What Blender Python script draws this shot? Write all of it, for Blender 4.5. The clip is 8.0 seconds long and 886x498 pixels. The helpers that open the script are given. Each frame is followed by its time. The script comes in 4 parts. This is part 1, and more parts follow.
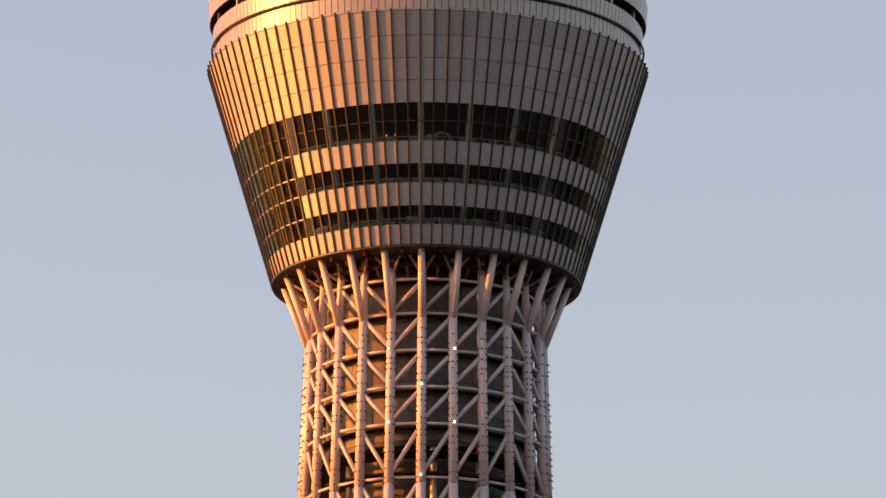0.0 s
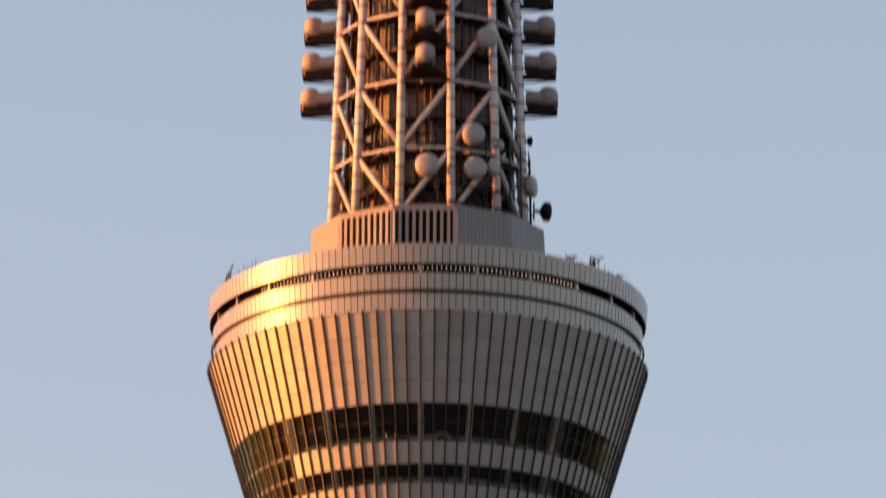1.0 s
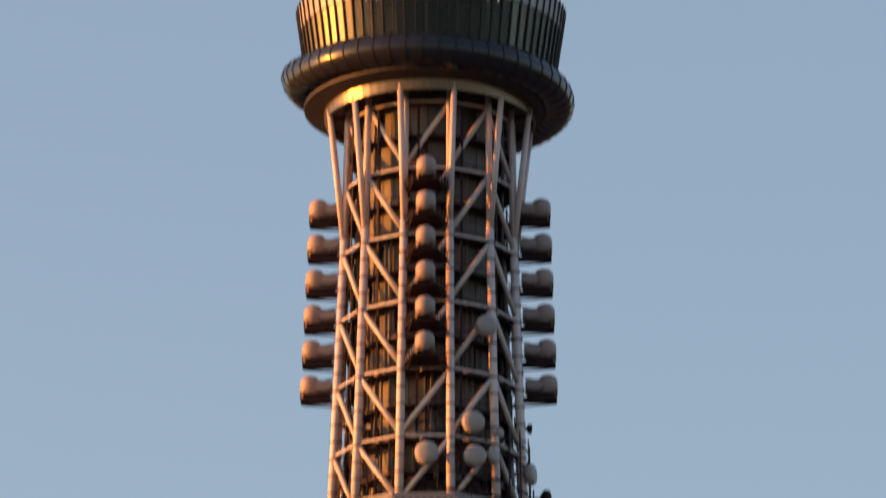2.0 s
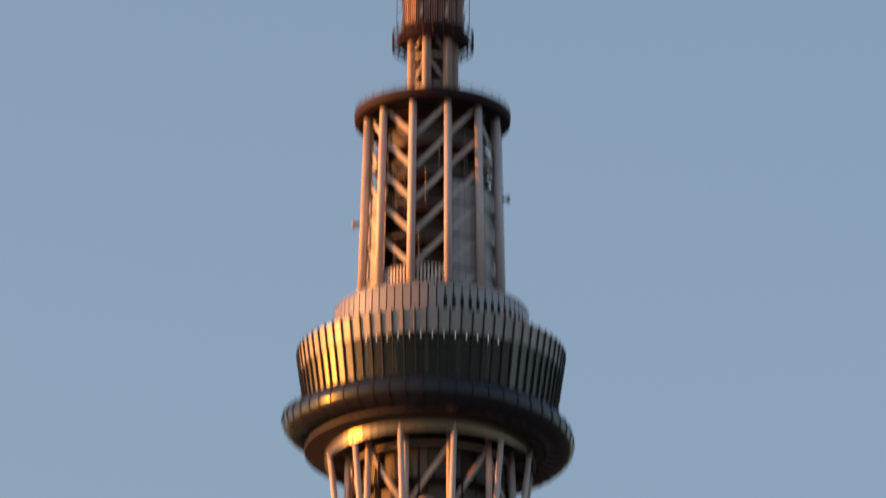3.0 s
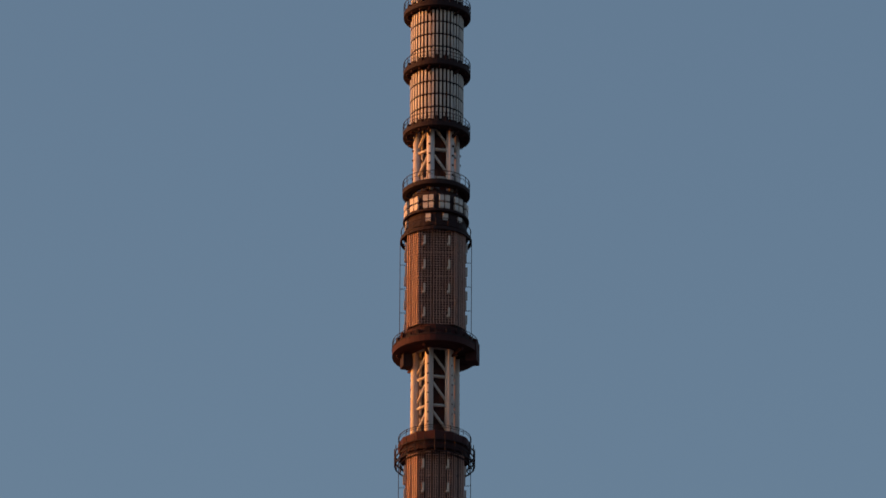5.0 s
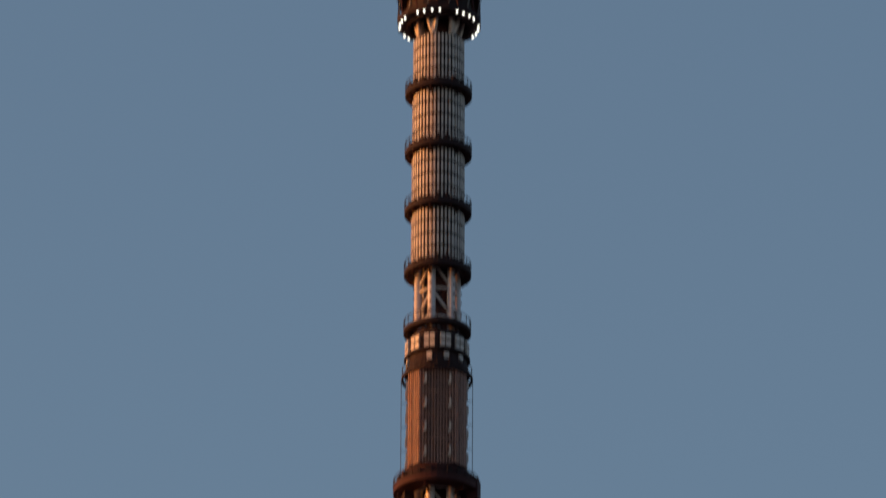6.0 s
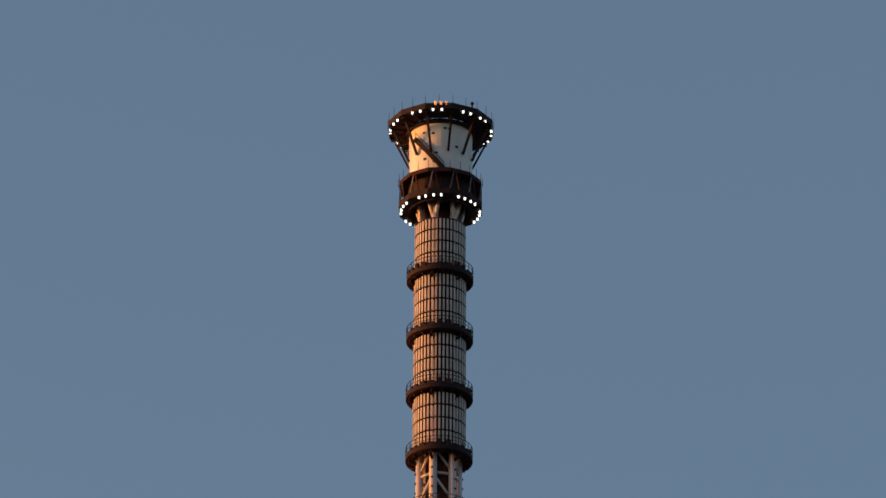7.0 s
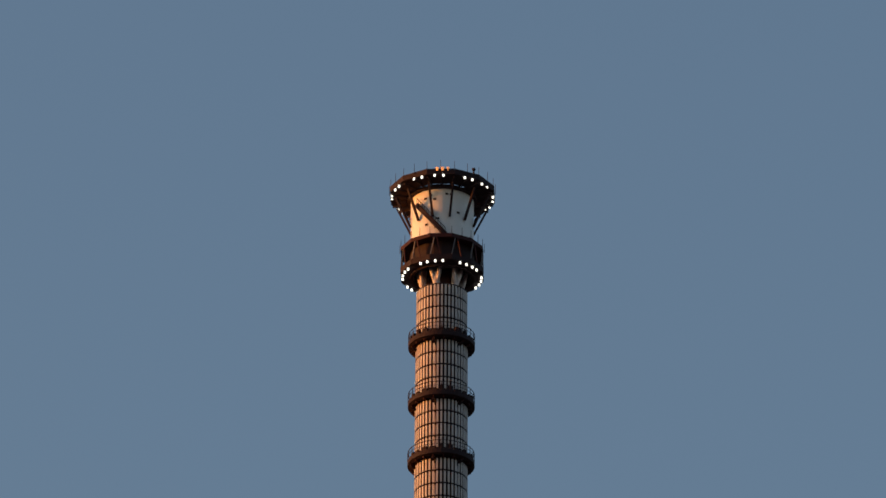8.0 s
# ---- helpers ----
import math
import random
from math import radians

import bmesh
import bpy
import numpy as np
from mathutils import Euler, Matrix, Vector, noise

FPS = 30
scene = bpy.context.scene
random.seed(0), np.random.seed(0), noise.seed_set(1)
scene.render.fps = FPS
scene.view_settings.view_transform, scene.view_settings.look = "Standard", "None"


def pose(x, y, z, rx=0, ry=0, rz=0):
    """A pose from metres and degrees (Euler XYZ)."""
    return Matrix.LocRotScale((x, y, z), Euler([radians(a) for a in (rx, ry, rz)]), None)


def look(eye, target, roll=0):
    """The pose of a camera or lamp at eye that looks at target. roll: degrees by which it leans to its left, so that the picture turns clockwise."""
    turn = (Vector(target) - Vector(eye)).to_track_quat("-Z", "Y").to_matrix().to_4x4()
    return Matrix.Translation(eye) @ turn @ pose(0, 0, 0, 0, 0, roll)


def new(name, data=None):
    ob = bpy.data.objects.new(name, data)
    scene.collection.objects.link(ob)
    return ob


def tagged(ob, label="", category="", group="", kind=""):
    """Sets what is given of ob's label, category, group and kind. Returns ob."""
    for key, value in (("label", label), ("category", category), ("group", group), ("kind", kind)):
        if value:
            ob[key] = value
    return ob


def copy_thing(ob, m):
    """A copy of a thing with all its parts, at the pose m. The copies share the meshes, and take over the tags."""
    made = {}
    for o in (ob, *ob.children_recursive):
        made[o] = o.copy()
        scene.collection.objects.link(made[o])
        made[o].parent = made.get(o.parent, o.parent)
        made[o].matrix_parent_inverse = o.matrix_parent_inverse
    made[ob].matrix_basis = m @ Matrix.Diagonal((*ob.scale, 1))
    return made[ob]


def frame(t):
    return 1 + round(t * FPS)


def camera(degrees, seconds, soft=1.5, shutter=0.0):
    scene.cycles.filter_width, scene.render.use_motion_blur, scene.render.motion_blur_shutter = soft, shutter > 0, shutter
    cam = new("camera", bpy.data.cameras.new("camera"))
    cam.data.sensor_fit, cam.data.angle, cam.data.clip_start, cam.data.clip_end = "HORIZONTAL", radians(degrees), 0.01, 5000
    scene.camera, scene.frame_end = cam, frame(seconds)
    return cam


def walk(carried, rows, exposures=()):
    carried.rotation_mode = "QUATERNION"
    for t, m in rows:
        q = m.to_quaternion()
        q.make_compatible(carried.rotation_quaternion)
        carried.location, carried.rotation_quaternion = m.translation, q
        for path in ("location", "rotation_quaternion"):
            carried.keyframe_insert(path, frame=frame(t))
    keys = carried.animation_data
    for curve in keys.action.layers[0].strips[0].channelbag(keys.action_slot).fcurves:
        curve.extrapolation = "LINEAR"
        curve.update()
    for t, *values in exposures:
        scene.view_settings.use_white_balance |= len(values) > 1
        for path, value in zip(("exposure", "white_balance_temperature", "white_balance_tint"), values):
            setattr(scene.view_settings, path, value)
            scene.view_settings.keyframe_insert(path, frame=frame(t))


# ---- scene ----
# ---- camera ----
EYE = Vector((0.0, -1200.0, 3.0))
LENS = 16370.0            # focal length in units of a 1568-wide picture
E_REF = math.atan2(494.0, 1200.0)
cam = camera(math.degrees(2 * math.atan(784 / LENS)), 8.0, soft=1.5, shutter=0.55)
# seconds, tilt travelled, sideways place of the tower's axis
TILT = [(0.0, 0), (0.3, 0.5), (0.4, 14), (0.5, 100), (0.6, 188), (0.7, 274), (0.8, 357), (0.9, 453), (1.0, 531.5), (1.1, 554),
        (1.2, 587), (1.3, 628), (1.4, 671), (1.5, 735), (1.6, 793), (1.7, 867), (2.1, 1085), (2.4, 1215), (2.6, 1310), (2.8, 1446), (2.9, 1550), (3.0, 1645),
        (3.1, 1706), (3.2, 1752), (3.3, 1815), (3.4, 1895), (3.5, 1935), (3.6, 1996), (3.7, 2047), (3.9, 2193.5), (4.0, 2226.5), (4.1, 2258.5), (4.2, 2300),
        (4.4, 2388), (4.5, 2426), (4.6, 2461), (4.7, 2507), (4.8, 2540), (4.9, 2559), (5.0, 2574), (5.2, 2587), (5.5, 2640), (5.8, 2735), (6.1, 2866),
        (6.3, 2965), (6.4, 3010), (6.5, 3060), (6.6, 3099), (6.7, 3119), (7.0, 3146), (7.5, 3204.5), (7.8, 3244.5), (8.0, 3262.5)]
AXIS_X = [(0.0, 755), (1.0, 758), (1.5, 758.5), (3.5, 766), (4.0, 768.5), (5.2, 772), (6.3, 775.7), (7.0, 779), (8.0, 782.5)]
rows = []
for t, s in TILT:
    el = E_REF - (1876 - s) / LENS
    ax = float(np.interp(t, [a for a, b in AXIS_X], [b for a, b in AXIS_X]))
    az = (784 - ax) / LENS / math.cos(el)
    way = Vector((math.sin(az) * math.cos(el), math.cos(az) * math.cos(el), math.sin(el)))
    rows.append((t, look(EYE, EYE + way * 100, 0.31)))
walk(cam, rows, exposures=[(0.0, 1.63, 8750, 36), (1.0, 1.64, 8400, 30), (1.5, 1.48, 8000, 26), (1.7, 1.44, 7850, 24), (3.0, 1.27, 7450, 20), (3.5, 1.05, 7300, 19), (4.0, 0.71, 7050, 15), (5.0, 0.58, 6980, 14), (8.0, 0.58, 6980, 14)])

# ---- sky and sun ----
SUN_AZ, SUN_EL = -88.0, 6.0      # degrees from the viewer's side towards the east
world = bpy.data.worlds.new("sky")
scene.world = world
world.use_nodes = True
wn = world.node_tree.nodes
sky = wn.new("ShaderNodeTexSky")
sky.sky_type, sky.sun_disc = "NISHITA", False
sky.sun_elevation = radians(SUN_EL)
sky.sun_rotation = radians(180 - SUN_AZ)
sky.air_density, sky.dust_density, sky.ozone_density = 1.0, 2.5, 2.0
wn["Background"].inputs["Strength"].default_value = 0.15
world.node_tree.links.new(sky.outputs[0], wn["Background"].inputs["Color"])
sun = new("sun", bpy.data.lights.new("sun", "SUN"))
sun.data.energy, sun.data.angle, sun.data.color = 3.1, radians(0.6), (1.0, 0.302, 0.026)
to_sun = Vector((math.sin(radians(SUN_AZ)) * math.cos(radians(SUN_EL)), -math.cos(radians(SUN_AZ)) * math.cos(radians(SUN_EL)), math.sin(radians(SUN_EL))))
sun.matrix_world = look(Vector((0, 0, 500)) + to_sun * 1000, (0, 0, 500))


# ---- materials ----
def paint(name, color, rough=0.5, metal=0.0, vary=0.12, scale=0.6, bump=0.15, random=0.06, spec=0.5, streak=0.0, grain=9.0):
    """Painted or bare surface with large stains, fine grain and a small difference from piece to piece."""
    m = bpy.data.materials.new(name)
    m.use_nodes = True
    n, l = m.node_tree.nodes, m.node_tree.links
    b = n["Principled BSDF"]
    tc, geo = n.new("ShaderNodeTexCoord"), n.new("ShaderNodeNewGeometry")
    big, fine = n.new("ShaderNodeTexNoise"), n.new("ShaderNodeTexNoise")
    big.inputs["Scale"].default_value, big.inputs["Detail"].default_value = scale, 4
    fine.inputs["Scale"].default_value, fine.inputs["Detail"].default_value = grain, 3
    stretch = n.new("ShaderNodeMapping")
    stretch.inputs["Scale"].default_value = (1, 1, 0.25 if streak else 1)
    l.new(geo.outputs["Position"], stretch.inputs["Vector"])
    l.new(stretch.outputs[0], big.inputs["Vector"])
    l.new(geo.outputs["Position"], fine.inputs["Vector"])
    info = n.new("ShaderNodeObjectInfo")
    add = n.new("ShaderNodeMath"); add.operation = "MULTIPLY_ADD"
    l.new(info.outputs["Random"], add.inputs[0])
    add.inputs[1].default_value, add.inputs[2].default_value = 2 * random, 1 - random
    mix = n.new("ShaderNodeMath"); mix.operation = "MULTIPLY_ADD"
    l.new(big.outputs["Fac"], mix.inputs[0])
    mix.inputs[1].default_value, mix.inputs[2].default_value = 2 * vary, 1 - vary
    mul = n.new("ShaderNodeMath"); mul.operation = "MULTIPLY"
    l.new(add.outputs[0], mul.inputs[0]); l.new(mix.outputs[0], mul.inputs[1])
    col = n.new("ShaderNodeVectorMath"); col.operation = "SCALE"
    col.inputs[0].default_value = color
    l.new(mul.outputs[0], col.inputs["Scale"])
    l.new(col.outputs[0], b.inputs["Base Color"])
    rr = n.new("ShaderNodeMath"); rr.operation = "MULTIPLY_ADD"
    l.new(fine.outputs["Fac"], rr.inputs[0])
    rr.inputs[1].default_value, rr.inputs[2].default_value = 0.2, rough - 0.1
    l.new(rr.outputs[0], b.inputs["Roughness"])
    b.inputs["Metallic"].default_value = metal
    b.inputs["Specular IOR Level"].default_value = spec
    bp = n.new("ShaderNodeBump")
    bp.inputs["Strength"].default_value, bp.inputs["Distance"].default_value = bump, 0.02
    l.new(fine.outputs["Fac"], bp.inputs["Height"])
    l.new(bp.outputs[0], b.inputs["Normal"])
    return m


def lamp_material(name, color, strength):
    m = bpy.data.materials.new(name)
    m.use_nodes = True
    b = m.node_tree.nodes["Principled BSDF"]
    b.inputs["Base Color"].default_value = (*color, 1)
    b.inputs["Emission Color"].default_value = (*color, 1)
    b.inputs["Emission Strength"].default_value = strength
    return m


def glass_material(name, tint, gloss=1.0, ior=1.33, rough=0.05):
    m = bpy.data.materials.new(name)
    m.use_nodes = True
    n, l = m.node_tree.nodes, m.node_tree.links
    n.remove(n["Principled BSDF"])
    out = n["Material Output"]
    clear, shine, fr, mix = n.new("ShaderNodeBsdfTransparent"), n.new("ShaderNodeBsdfGlossy"), n.new("ShaderNodeFresnel"), n.new("ShaderNodeMixShader")
    clear.inputs["Color"].default_value = (*tint, 1)
    shine.inputs["Roughness"].default_value = rough
    shine.inputs["Color"].default_value = (gloss, gloss, gloss, 1)
    fr.inputs["IOR"].default_value = ior
    tex, bp = n.new("ShaderNodeTexNoise"), n.new("ShaderNodeBump")
    geo = n.new("ShaderNodeNewGeometry")
    tex.inputs["Scale"].default_value = 0.5
    l.new(geo.outputs["Position"], tex.inputs["Vector"])
    bp.inputs["Strength"].default_value, bp.inputs["Distance"].default_value = 0.08, 0.05
    l.new(tex.outputs["Fac"], bp.inputs["Height"])
    l.new(bp.outputs[0], shine.inputs["Normal"])
    l.new(fr.outputs[0], mix.inputs[0]); l.new(clear.outputs[0], mix.inputs[1]); l.new(shine.outputs[0], mix.inputs[2])
    l.new(mix.outputs[0], out.inputs["Surface"])
    return m


WHITE = paint("white_steel_paint", (0.56, 0.485, 0.485), 0.5, 0, 0.14, 0.7, 0.1, 0.05, streak=1)
# The columns' white again, darkened for the shade inside the lattice.
SHADED_WHITE = paint("shaded_white_paint", (0.50, 0.447, 0.43), 0.5, 0, 0.14, 0.8, 0.1, 0.06)
PANEL = paint("grey_metal_panel", (0.332, 0.312, 0.312), 0.46, 0.15, 0.08, 0.25, 0.05, 0.09, 0.4, streak=1)
DRUM = paint("pale_metal_panel", (0.315, 0.292, 0.283), 0.235, 0.25, 0.07, 0.3, 0.05, 0.05, 0.3)
FIN = paint("dark_bronze_fin", (0.024, 0.019, 0.019), 0.5, 0.2, 0.15, 0.5)
DARK = paint("dark_steel", (0.026, 0.0132, 0.0158), 0.75, 0.0, 0.25, 0.8, spec=0.2)
DARKRED = paint("dark_red_steel", (0.046, 0.0135, 0.0152), 0.75, 0.0, 0.25, 0.8, spec=0.2)
SOFFIT = paint("soffit_panel", (0.04, 0.034, 0.033), 0.6, 0.1, 0.2, 0.5)
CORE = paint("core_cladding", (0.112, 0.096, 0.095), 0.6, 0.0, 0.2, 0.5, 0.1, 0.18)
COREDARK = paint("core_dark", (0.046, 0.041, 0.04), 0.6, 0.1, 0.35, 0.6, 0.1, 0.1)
CLAD = paint("pale_cladding", (0.36, 0.335, 0.33), 0.55, 0.0, 0.1, 0.4, streak=1)
SCREEN = paint("screen_panel", (0.20, 0.185, 0.185), 0.5, 0.1, 0.08, 0.4)
GRID = paint("brown_antenna_grid", (0.41, 0.235, 0.2), 0.55, 0.1, 0.35, 0.9, random=0.2)
HOUSING = paint("white_housing_paint", (0.74, 0.70, 0.68), 0.45, 0, 0.10, 0.5, 0.08, 0.0, streak=1)
TILE = paint("antenna_tile", (0.52, 0.455, 0.43), 0.5, 0.0, 0.1, 0.9, 0.05, 0.1)
RADOME = paint("radome_shell", (0.29, 0.235, 0.228), 0.55, 0, 0.12, 0.7)
DISH = paint("dish_shell", (0.30, 0.28, 0.275), 0.5, 0, 0.1, 0.9)
SHADED_GROUND = paint("shaded_city_ground", (0.068, 0.072, 0.078), 0.9, 0, 0.35, 0.01, 0.2, grain=0.3)
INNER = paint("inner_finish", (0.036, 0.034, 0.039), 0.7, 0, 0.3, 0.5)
COUNTER = paint("counter_finish", (0.40, 0.47, 0.44), 0.6, 0, 0.3, 0.6)
INCOL = paint("inner_column", (0.70, 0.71, 0.65), 0.5, 0, 0.15, 0.5)
TUBE = paint("corridor_shell", (0.017, 0.019, 0.026), 0.2, 0.0, 0.2, 0.5, spec=0.4)
LINING = paint("gallery_lining", (0.085, 0.075, 0.06), 0.6, 0, 0.25, 0.4)
FASCIA = paint("fascia_metal", (0.15, 0.115, 0.085), 0.26, 0.55, 0.15, 0.4)
GLASS = glass_material("tinted_glass", (0.80, 0.85, 0.85), 0.8, 1.38)
GLASS2 = glass_material("gallery_glass", (0.56, 0.60, 0.58), 0.58, 1.52, 0.36)
LAMP = lamp_material("lamp_white", (0.97, 1.0, 0.9), 1.5)
LAMPG = lamp_material("lamp_green", (0.3, 1.0, 0.35), 1.0)
LAMPO = lamp_material("lamp_orange", (1.0, 0.38, 0.12), 0.45)
SLOTLAMP = lamp_material("slot_lamp", (1.0, 0.97, 0.9), 0.17)

A0 = -2.0      # turn of the column grid, degrees


# ---- building helpers ----
def P(r, az, z):
    a = radians(az)
    return Vector((r * math.sin(a), -r * math.cos(a), z))


def finish(bm, name, material, smooth=False):
    me = bpy.data.meshes.new(name)
    bmesh.ops.recalc_face_normals(bm, faces=bm.faces[:])
    if smooth:
        for f in bm.faces:
            f.smooth = True
    bm.to_mesh(me)
    bm.free()
    if material:
        me.materials.append(material)
    return me


def part(name, data, material, parent, label="", smooth=False, m=None):
    me = finish(data, name, material, smooth) if isinstance(data, bmesh.types.BMesh) else data
    ob = new(name, me)
    ob.parent = parent
    if m is not None:
        ob.matrix_basis = m
    if label:
        ob["label"] = label
    return ob


def thing(name, label, category, group="", kind="", m=None):
    ob = new(name)
    ob.empty_display_size = 0.5
    if m is not None:
        ob.matrix_basis = m
    return tagged(ob, label, category, group, kind)


def lathe(profile, segs=96, az0=0.0, az1=360.0, closed=True, bm=None):
    """Turns a closed outline of (r, z) round the axis; with az0..az1 only over that arc, with caps."""
    bm = bm or bmesh.new()
    full = abs(az1 - az0) >= 359.9
    n = segs if full else segs + 1
    rings = []
    for i in range(n):
        az = az0 + (az1 - az0) * i / segs
        rings.append([bm.verts.new(P(r, az, z)) for r, z in profile])
    k = len(profile)
    for i in range(segs):
        a, b = rings[i], rings[(i + 1) % n]
        for j in range(k if closed else k - 1):
            bm.faces.new((a[j], a[(j + 1) % k], b[(j + 1) % k], b[j]))
    if not full and closed:
        bm.faces.new(rings[0]); bm.faces.new(rings[-1][::-1])
    return bm


def ringbox(r0, r1, z0, z1, segs=96, az0=0.0, az1=360.0, bm=None):
    return lathe([(r0, z0), (r1, z0), (r1, z1), (r0, z1)], segs, az0, az1, True, bm)


def tube(a, b, ra, rb=None, seg=10, bm=None):
    bm = bm or bmesh.new()
    rb = ra if rb is None else rb
    a, b = Vector(a), Vector(b)
    q = (b - a).to_track_quat("Z", "Y")
    lo, hi = [], []
    for i in range(seg):
        c = Vector((math.cos(2 * math.pi * i / seg), math.sin(2 * math.pi * i / seg), 0))
        lo.append(bm.verts.new(a + q @ (c * ra)))
        hi.append(bm.verts.new(b + q @ (c * rb)))
    for i in range(seg):
        j = (i + 1) % seg
        bm.faces.new((lo[i], lo[j], hi[j], hi[i]))
    bm.faces.new(lo[::-1]); bm.faces.new(hi)
    return bm


def bar(a, b, w, d, out, bm=None):
    """A flat bar from a to b, w wide, d deep along the direction out."""
    bm = bm or bmesh.new()
    a, b, out = Vector(a), Vector(b), Vector(out)
    y = (b - a).normalized()
    x = y.cross(out).normalized()
    o = x.cross(y).normalized()
    vs = []
    for p in (a, b):
        for sx, so in ((-1, -1), (1, -1), (1, 1), (-1, 1)):
            vs.append(bm.verts.new(p + x * w * sx / 2 + o * d * so / 2))
    for q in ((0, 1, 2, 3), (7, 6, 5, 4), (0, 4, 5, 1), (1, 5, 6, 2), (2, 6, 7, 3), (3, 7, 4, 0)):
        bm.faces.new([vs[i] for i in q])
    return bm


def box(x0, x1, y0, y1, z0, z1, bm=None):
    bm = bm or bmesh.new()
    return bar((((x0 + x1) / 2), (y0 + y1) / 2, z0), ((x0 + x1) / 2, (y0 + y1) / 2, z1), abs(x1 - x0), abs(y1 - y0), (0, 1, 0), bm)


def turn(az):
    return pose(0, 0, 0, 0, 0, az)


def plate(r0, z0, r1, z1, az0, az1, thick, gap=0.03):
    """A facade plate between two angles, from (r0, z0) up to (r1, z1), thick inwards."""
    bm = bmesh.new()
    up = Vector((r1 - r0, z1 - z0)).normalized()
    nx, nz = up.y, -up.x
    z0, z1, r0, r1 = z0 + gap, z1 - gap, r0 + (r1 - r0) * gap / (z1 - z0), r1 - (r1 - r0) * gap / (z1 - z0)
    outer, inner = [], []
    for az, r, z, s in ((az0, r0, z0, 1), (az1, r0, z0, -1), (az1, r1, z1, -1), (az0, r1, z1, 1)):
        da = math.degrees(gap / r) * s
        outer.append(bm.verts.new(P(r, az + da, z)))
        inner.append(bm.verts.new(P(r - nx * thick, az + da, z - nz * thick)))
    bm.faces.new(outer); bm.faces.new(inner[::-1])
    for i in range(4):
        j = (i + 1) % 4
        bm.faces.new((outer[i], inner[i], inner[j], outer[j]))
    return bm


def join(bm, me, m):
    """Adds a mesh, moved by m, to bm."""
    n = len(bm.verts)
    bm.from_mesh(me)
    bm.verts.ensure_lookup_table()
    for v in bm.verts[n:]:
        v.co = m @ v.co


def lerp(a, b, f):
    return a + (b - a) * f


def leans(k):
    """Whether the braces of bay k (15 degrees each) rise to the east."""
    return ((k + 1) // 4) % 2 == 0


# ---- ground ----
# Unseen ground; its colour is darkened for building shadows to limit bounce light.
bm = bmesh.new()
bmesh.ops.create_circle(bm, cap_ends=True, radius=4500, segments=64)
part("ground", bm, SHADED_GROUND, None)
tagged(bpy.data.objects["ground"], "unseen city ground far below the tower, darkened for the city's shadows", "ground", kind="structure")

# ---- lower shaft ----
shaft = thing("lattice_shaft", "white painted steel lattice shaft with ring beams under the deck", "tower shaft")


def shaft_r(z):
    if z < 306:
        return lerp(31.0, 16.45, z / 306)
    return lerp(16.45, 15.75, min((z - 306) / 22.4, 1.3))


LEVELS = [292.0, 299.4, 306.84, 314.25, 319.35, 324.4, 329.5, 334.25]
for k in range(24):
    az = A0 + 15 * k
    bm = tube(P(31, az, 0), P(shaft_r(306), az, 306), 1.0, 0.66, 14)
    tube(P(shaft_r(306), az, 306), P(shaft_r(329.5), az, 329.5), 0.66, 0.60, 14, bm)
    part("column", bm, WHITE, shaft, smooth=True)
    part("column_head", tube(P(shaft_r(329.0), az, 329.0), P(15.45, az, 337.6), 0.56, 0.5, 12), WHITE, shaft, smooth=True)
    part("raking_strut", tube(P(shaft_r(328.6), az, 328.6), P(19.3, az, 337.7), 0.52, 0.47, 12), WHITE, shaft, smooth=True)
for i, z in enumerate(LEVELS):
    for k in range(24):
        a, b = A0 + 15 * k, A0 + 15 * k + 15
        r = shaft_r(z) if z < 330 else 15.6
        part("ring_beam", tube(P(r, a, z), P(r, b, z), 0.2, None, 8), SHADED_WHITE, shaft, smooth=True)
        if i + 1 < len(LEVELS):
            z2 = LEVELS[i + 1]
            r2 = shaft_r(z2) if z2 < 330 else 15.6
            kk = k if k < 12 else k - 24
            lo, hi = (a, b) if leans(kk) else (b, a)
            part("brace", tube(P(r, lo, z + 0.25), P(r2, hi, z2 - 0.25), 0.3, None, 8), SHADED_WHITE, shaft, smooth=True)
bm = bmesh.new()
rnd = random.Random(4)
for k in range(24):
    az = A0 + 15 * k
    z = 306.0
    while z < 327.5:
        r = shaft_r(z)
        ringr = 0.70
        for j in range(7):
            if rnd.random() < 0.7:
                a = math.radians(j * 360 / 7 + 10)
                c = P(r, az, z)
                box(c.x + ringr * math.cos(a) - 0.13, c.x + ringr * math.cos(a) + 0.13, c.y + ringr * math.sin(a) - 0.13, c.y + ringr * math.sin(a) + 0.13, z - 0.05, z + 0.06, bm)
        z += rnd.choice((0.75, 0.9, 1.3))
tagged(part("climbing_rung", bm, FIN, shaft, "short dark rungs round the columns"), kind="stuff")

core = thing("shaft_core", "panelled grey service core inside the lattice shaft", "tower core")
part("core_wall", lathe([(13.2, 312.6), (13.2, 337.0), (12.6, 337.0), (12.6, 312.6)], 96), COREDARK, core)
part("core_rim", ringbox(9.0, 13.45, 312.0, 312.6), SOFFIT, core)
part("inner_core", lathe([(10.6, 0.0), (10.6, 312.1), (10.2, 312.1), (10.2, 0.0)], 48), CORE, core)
for k in range(12):
    part("inner_column", tube(P(12.4, A0 + 7 + 30 * k, 250), P(12.4, A0 + 7 + 30 * k, 312.1), 0.45, None, 10), INCOL, core, smooth=True)
for z in (303.0, 307.6, 310.5):
    part("gallery_ring", ringbox(12.0, 15.6, z, z + 0.25, 72), DARK, core)
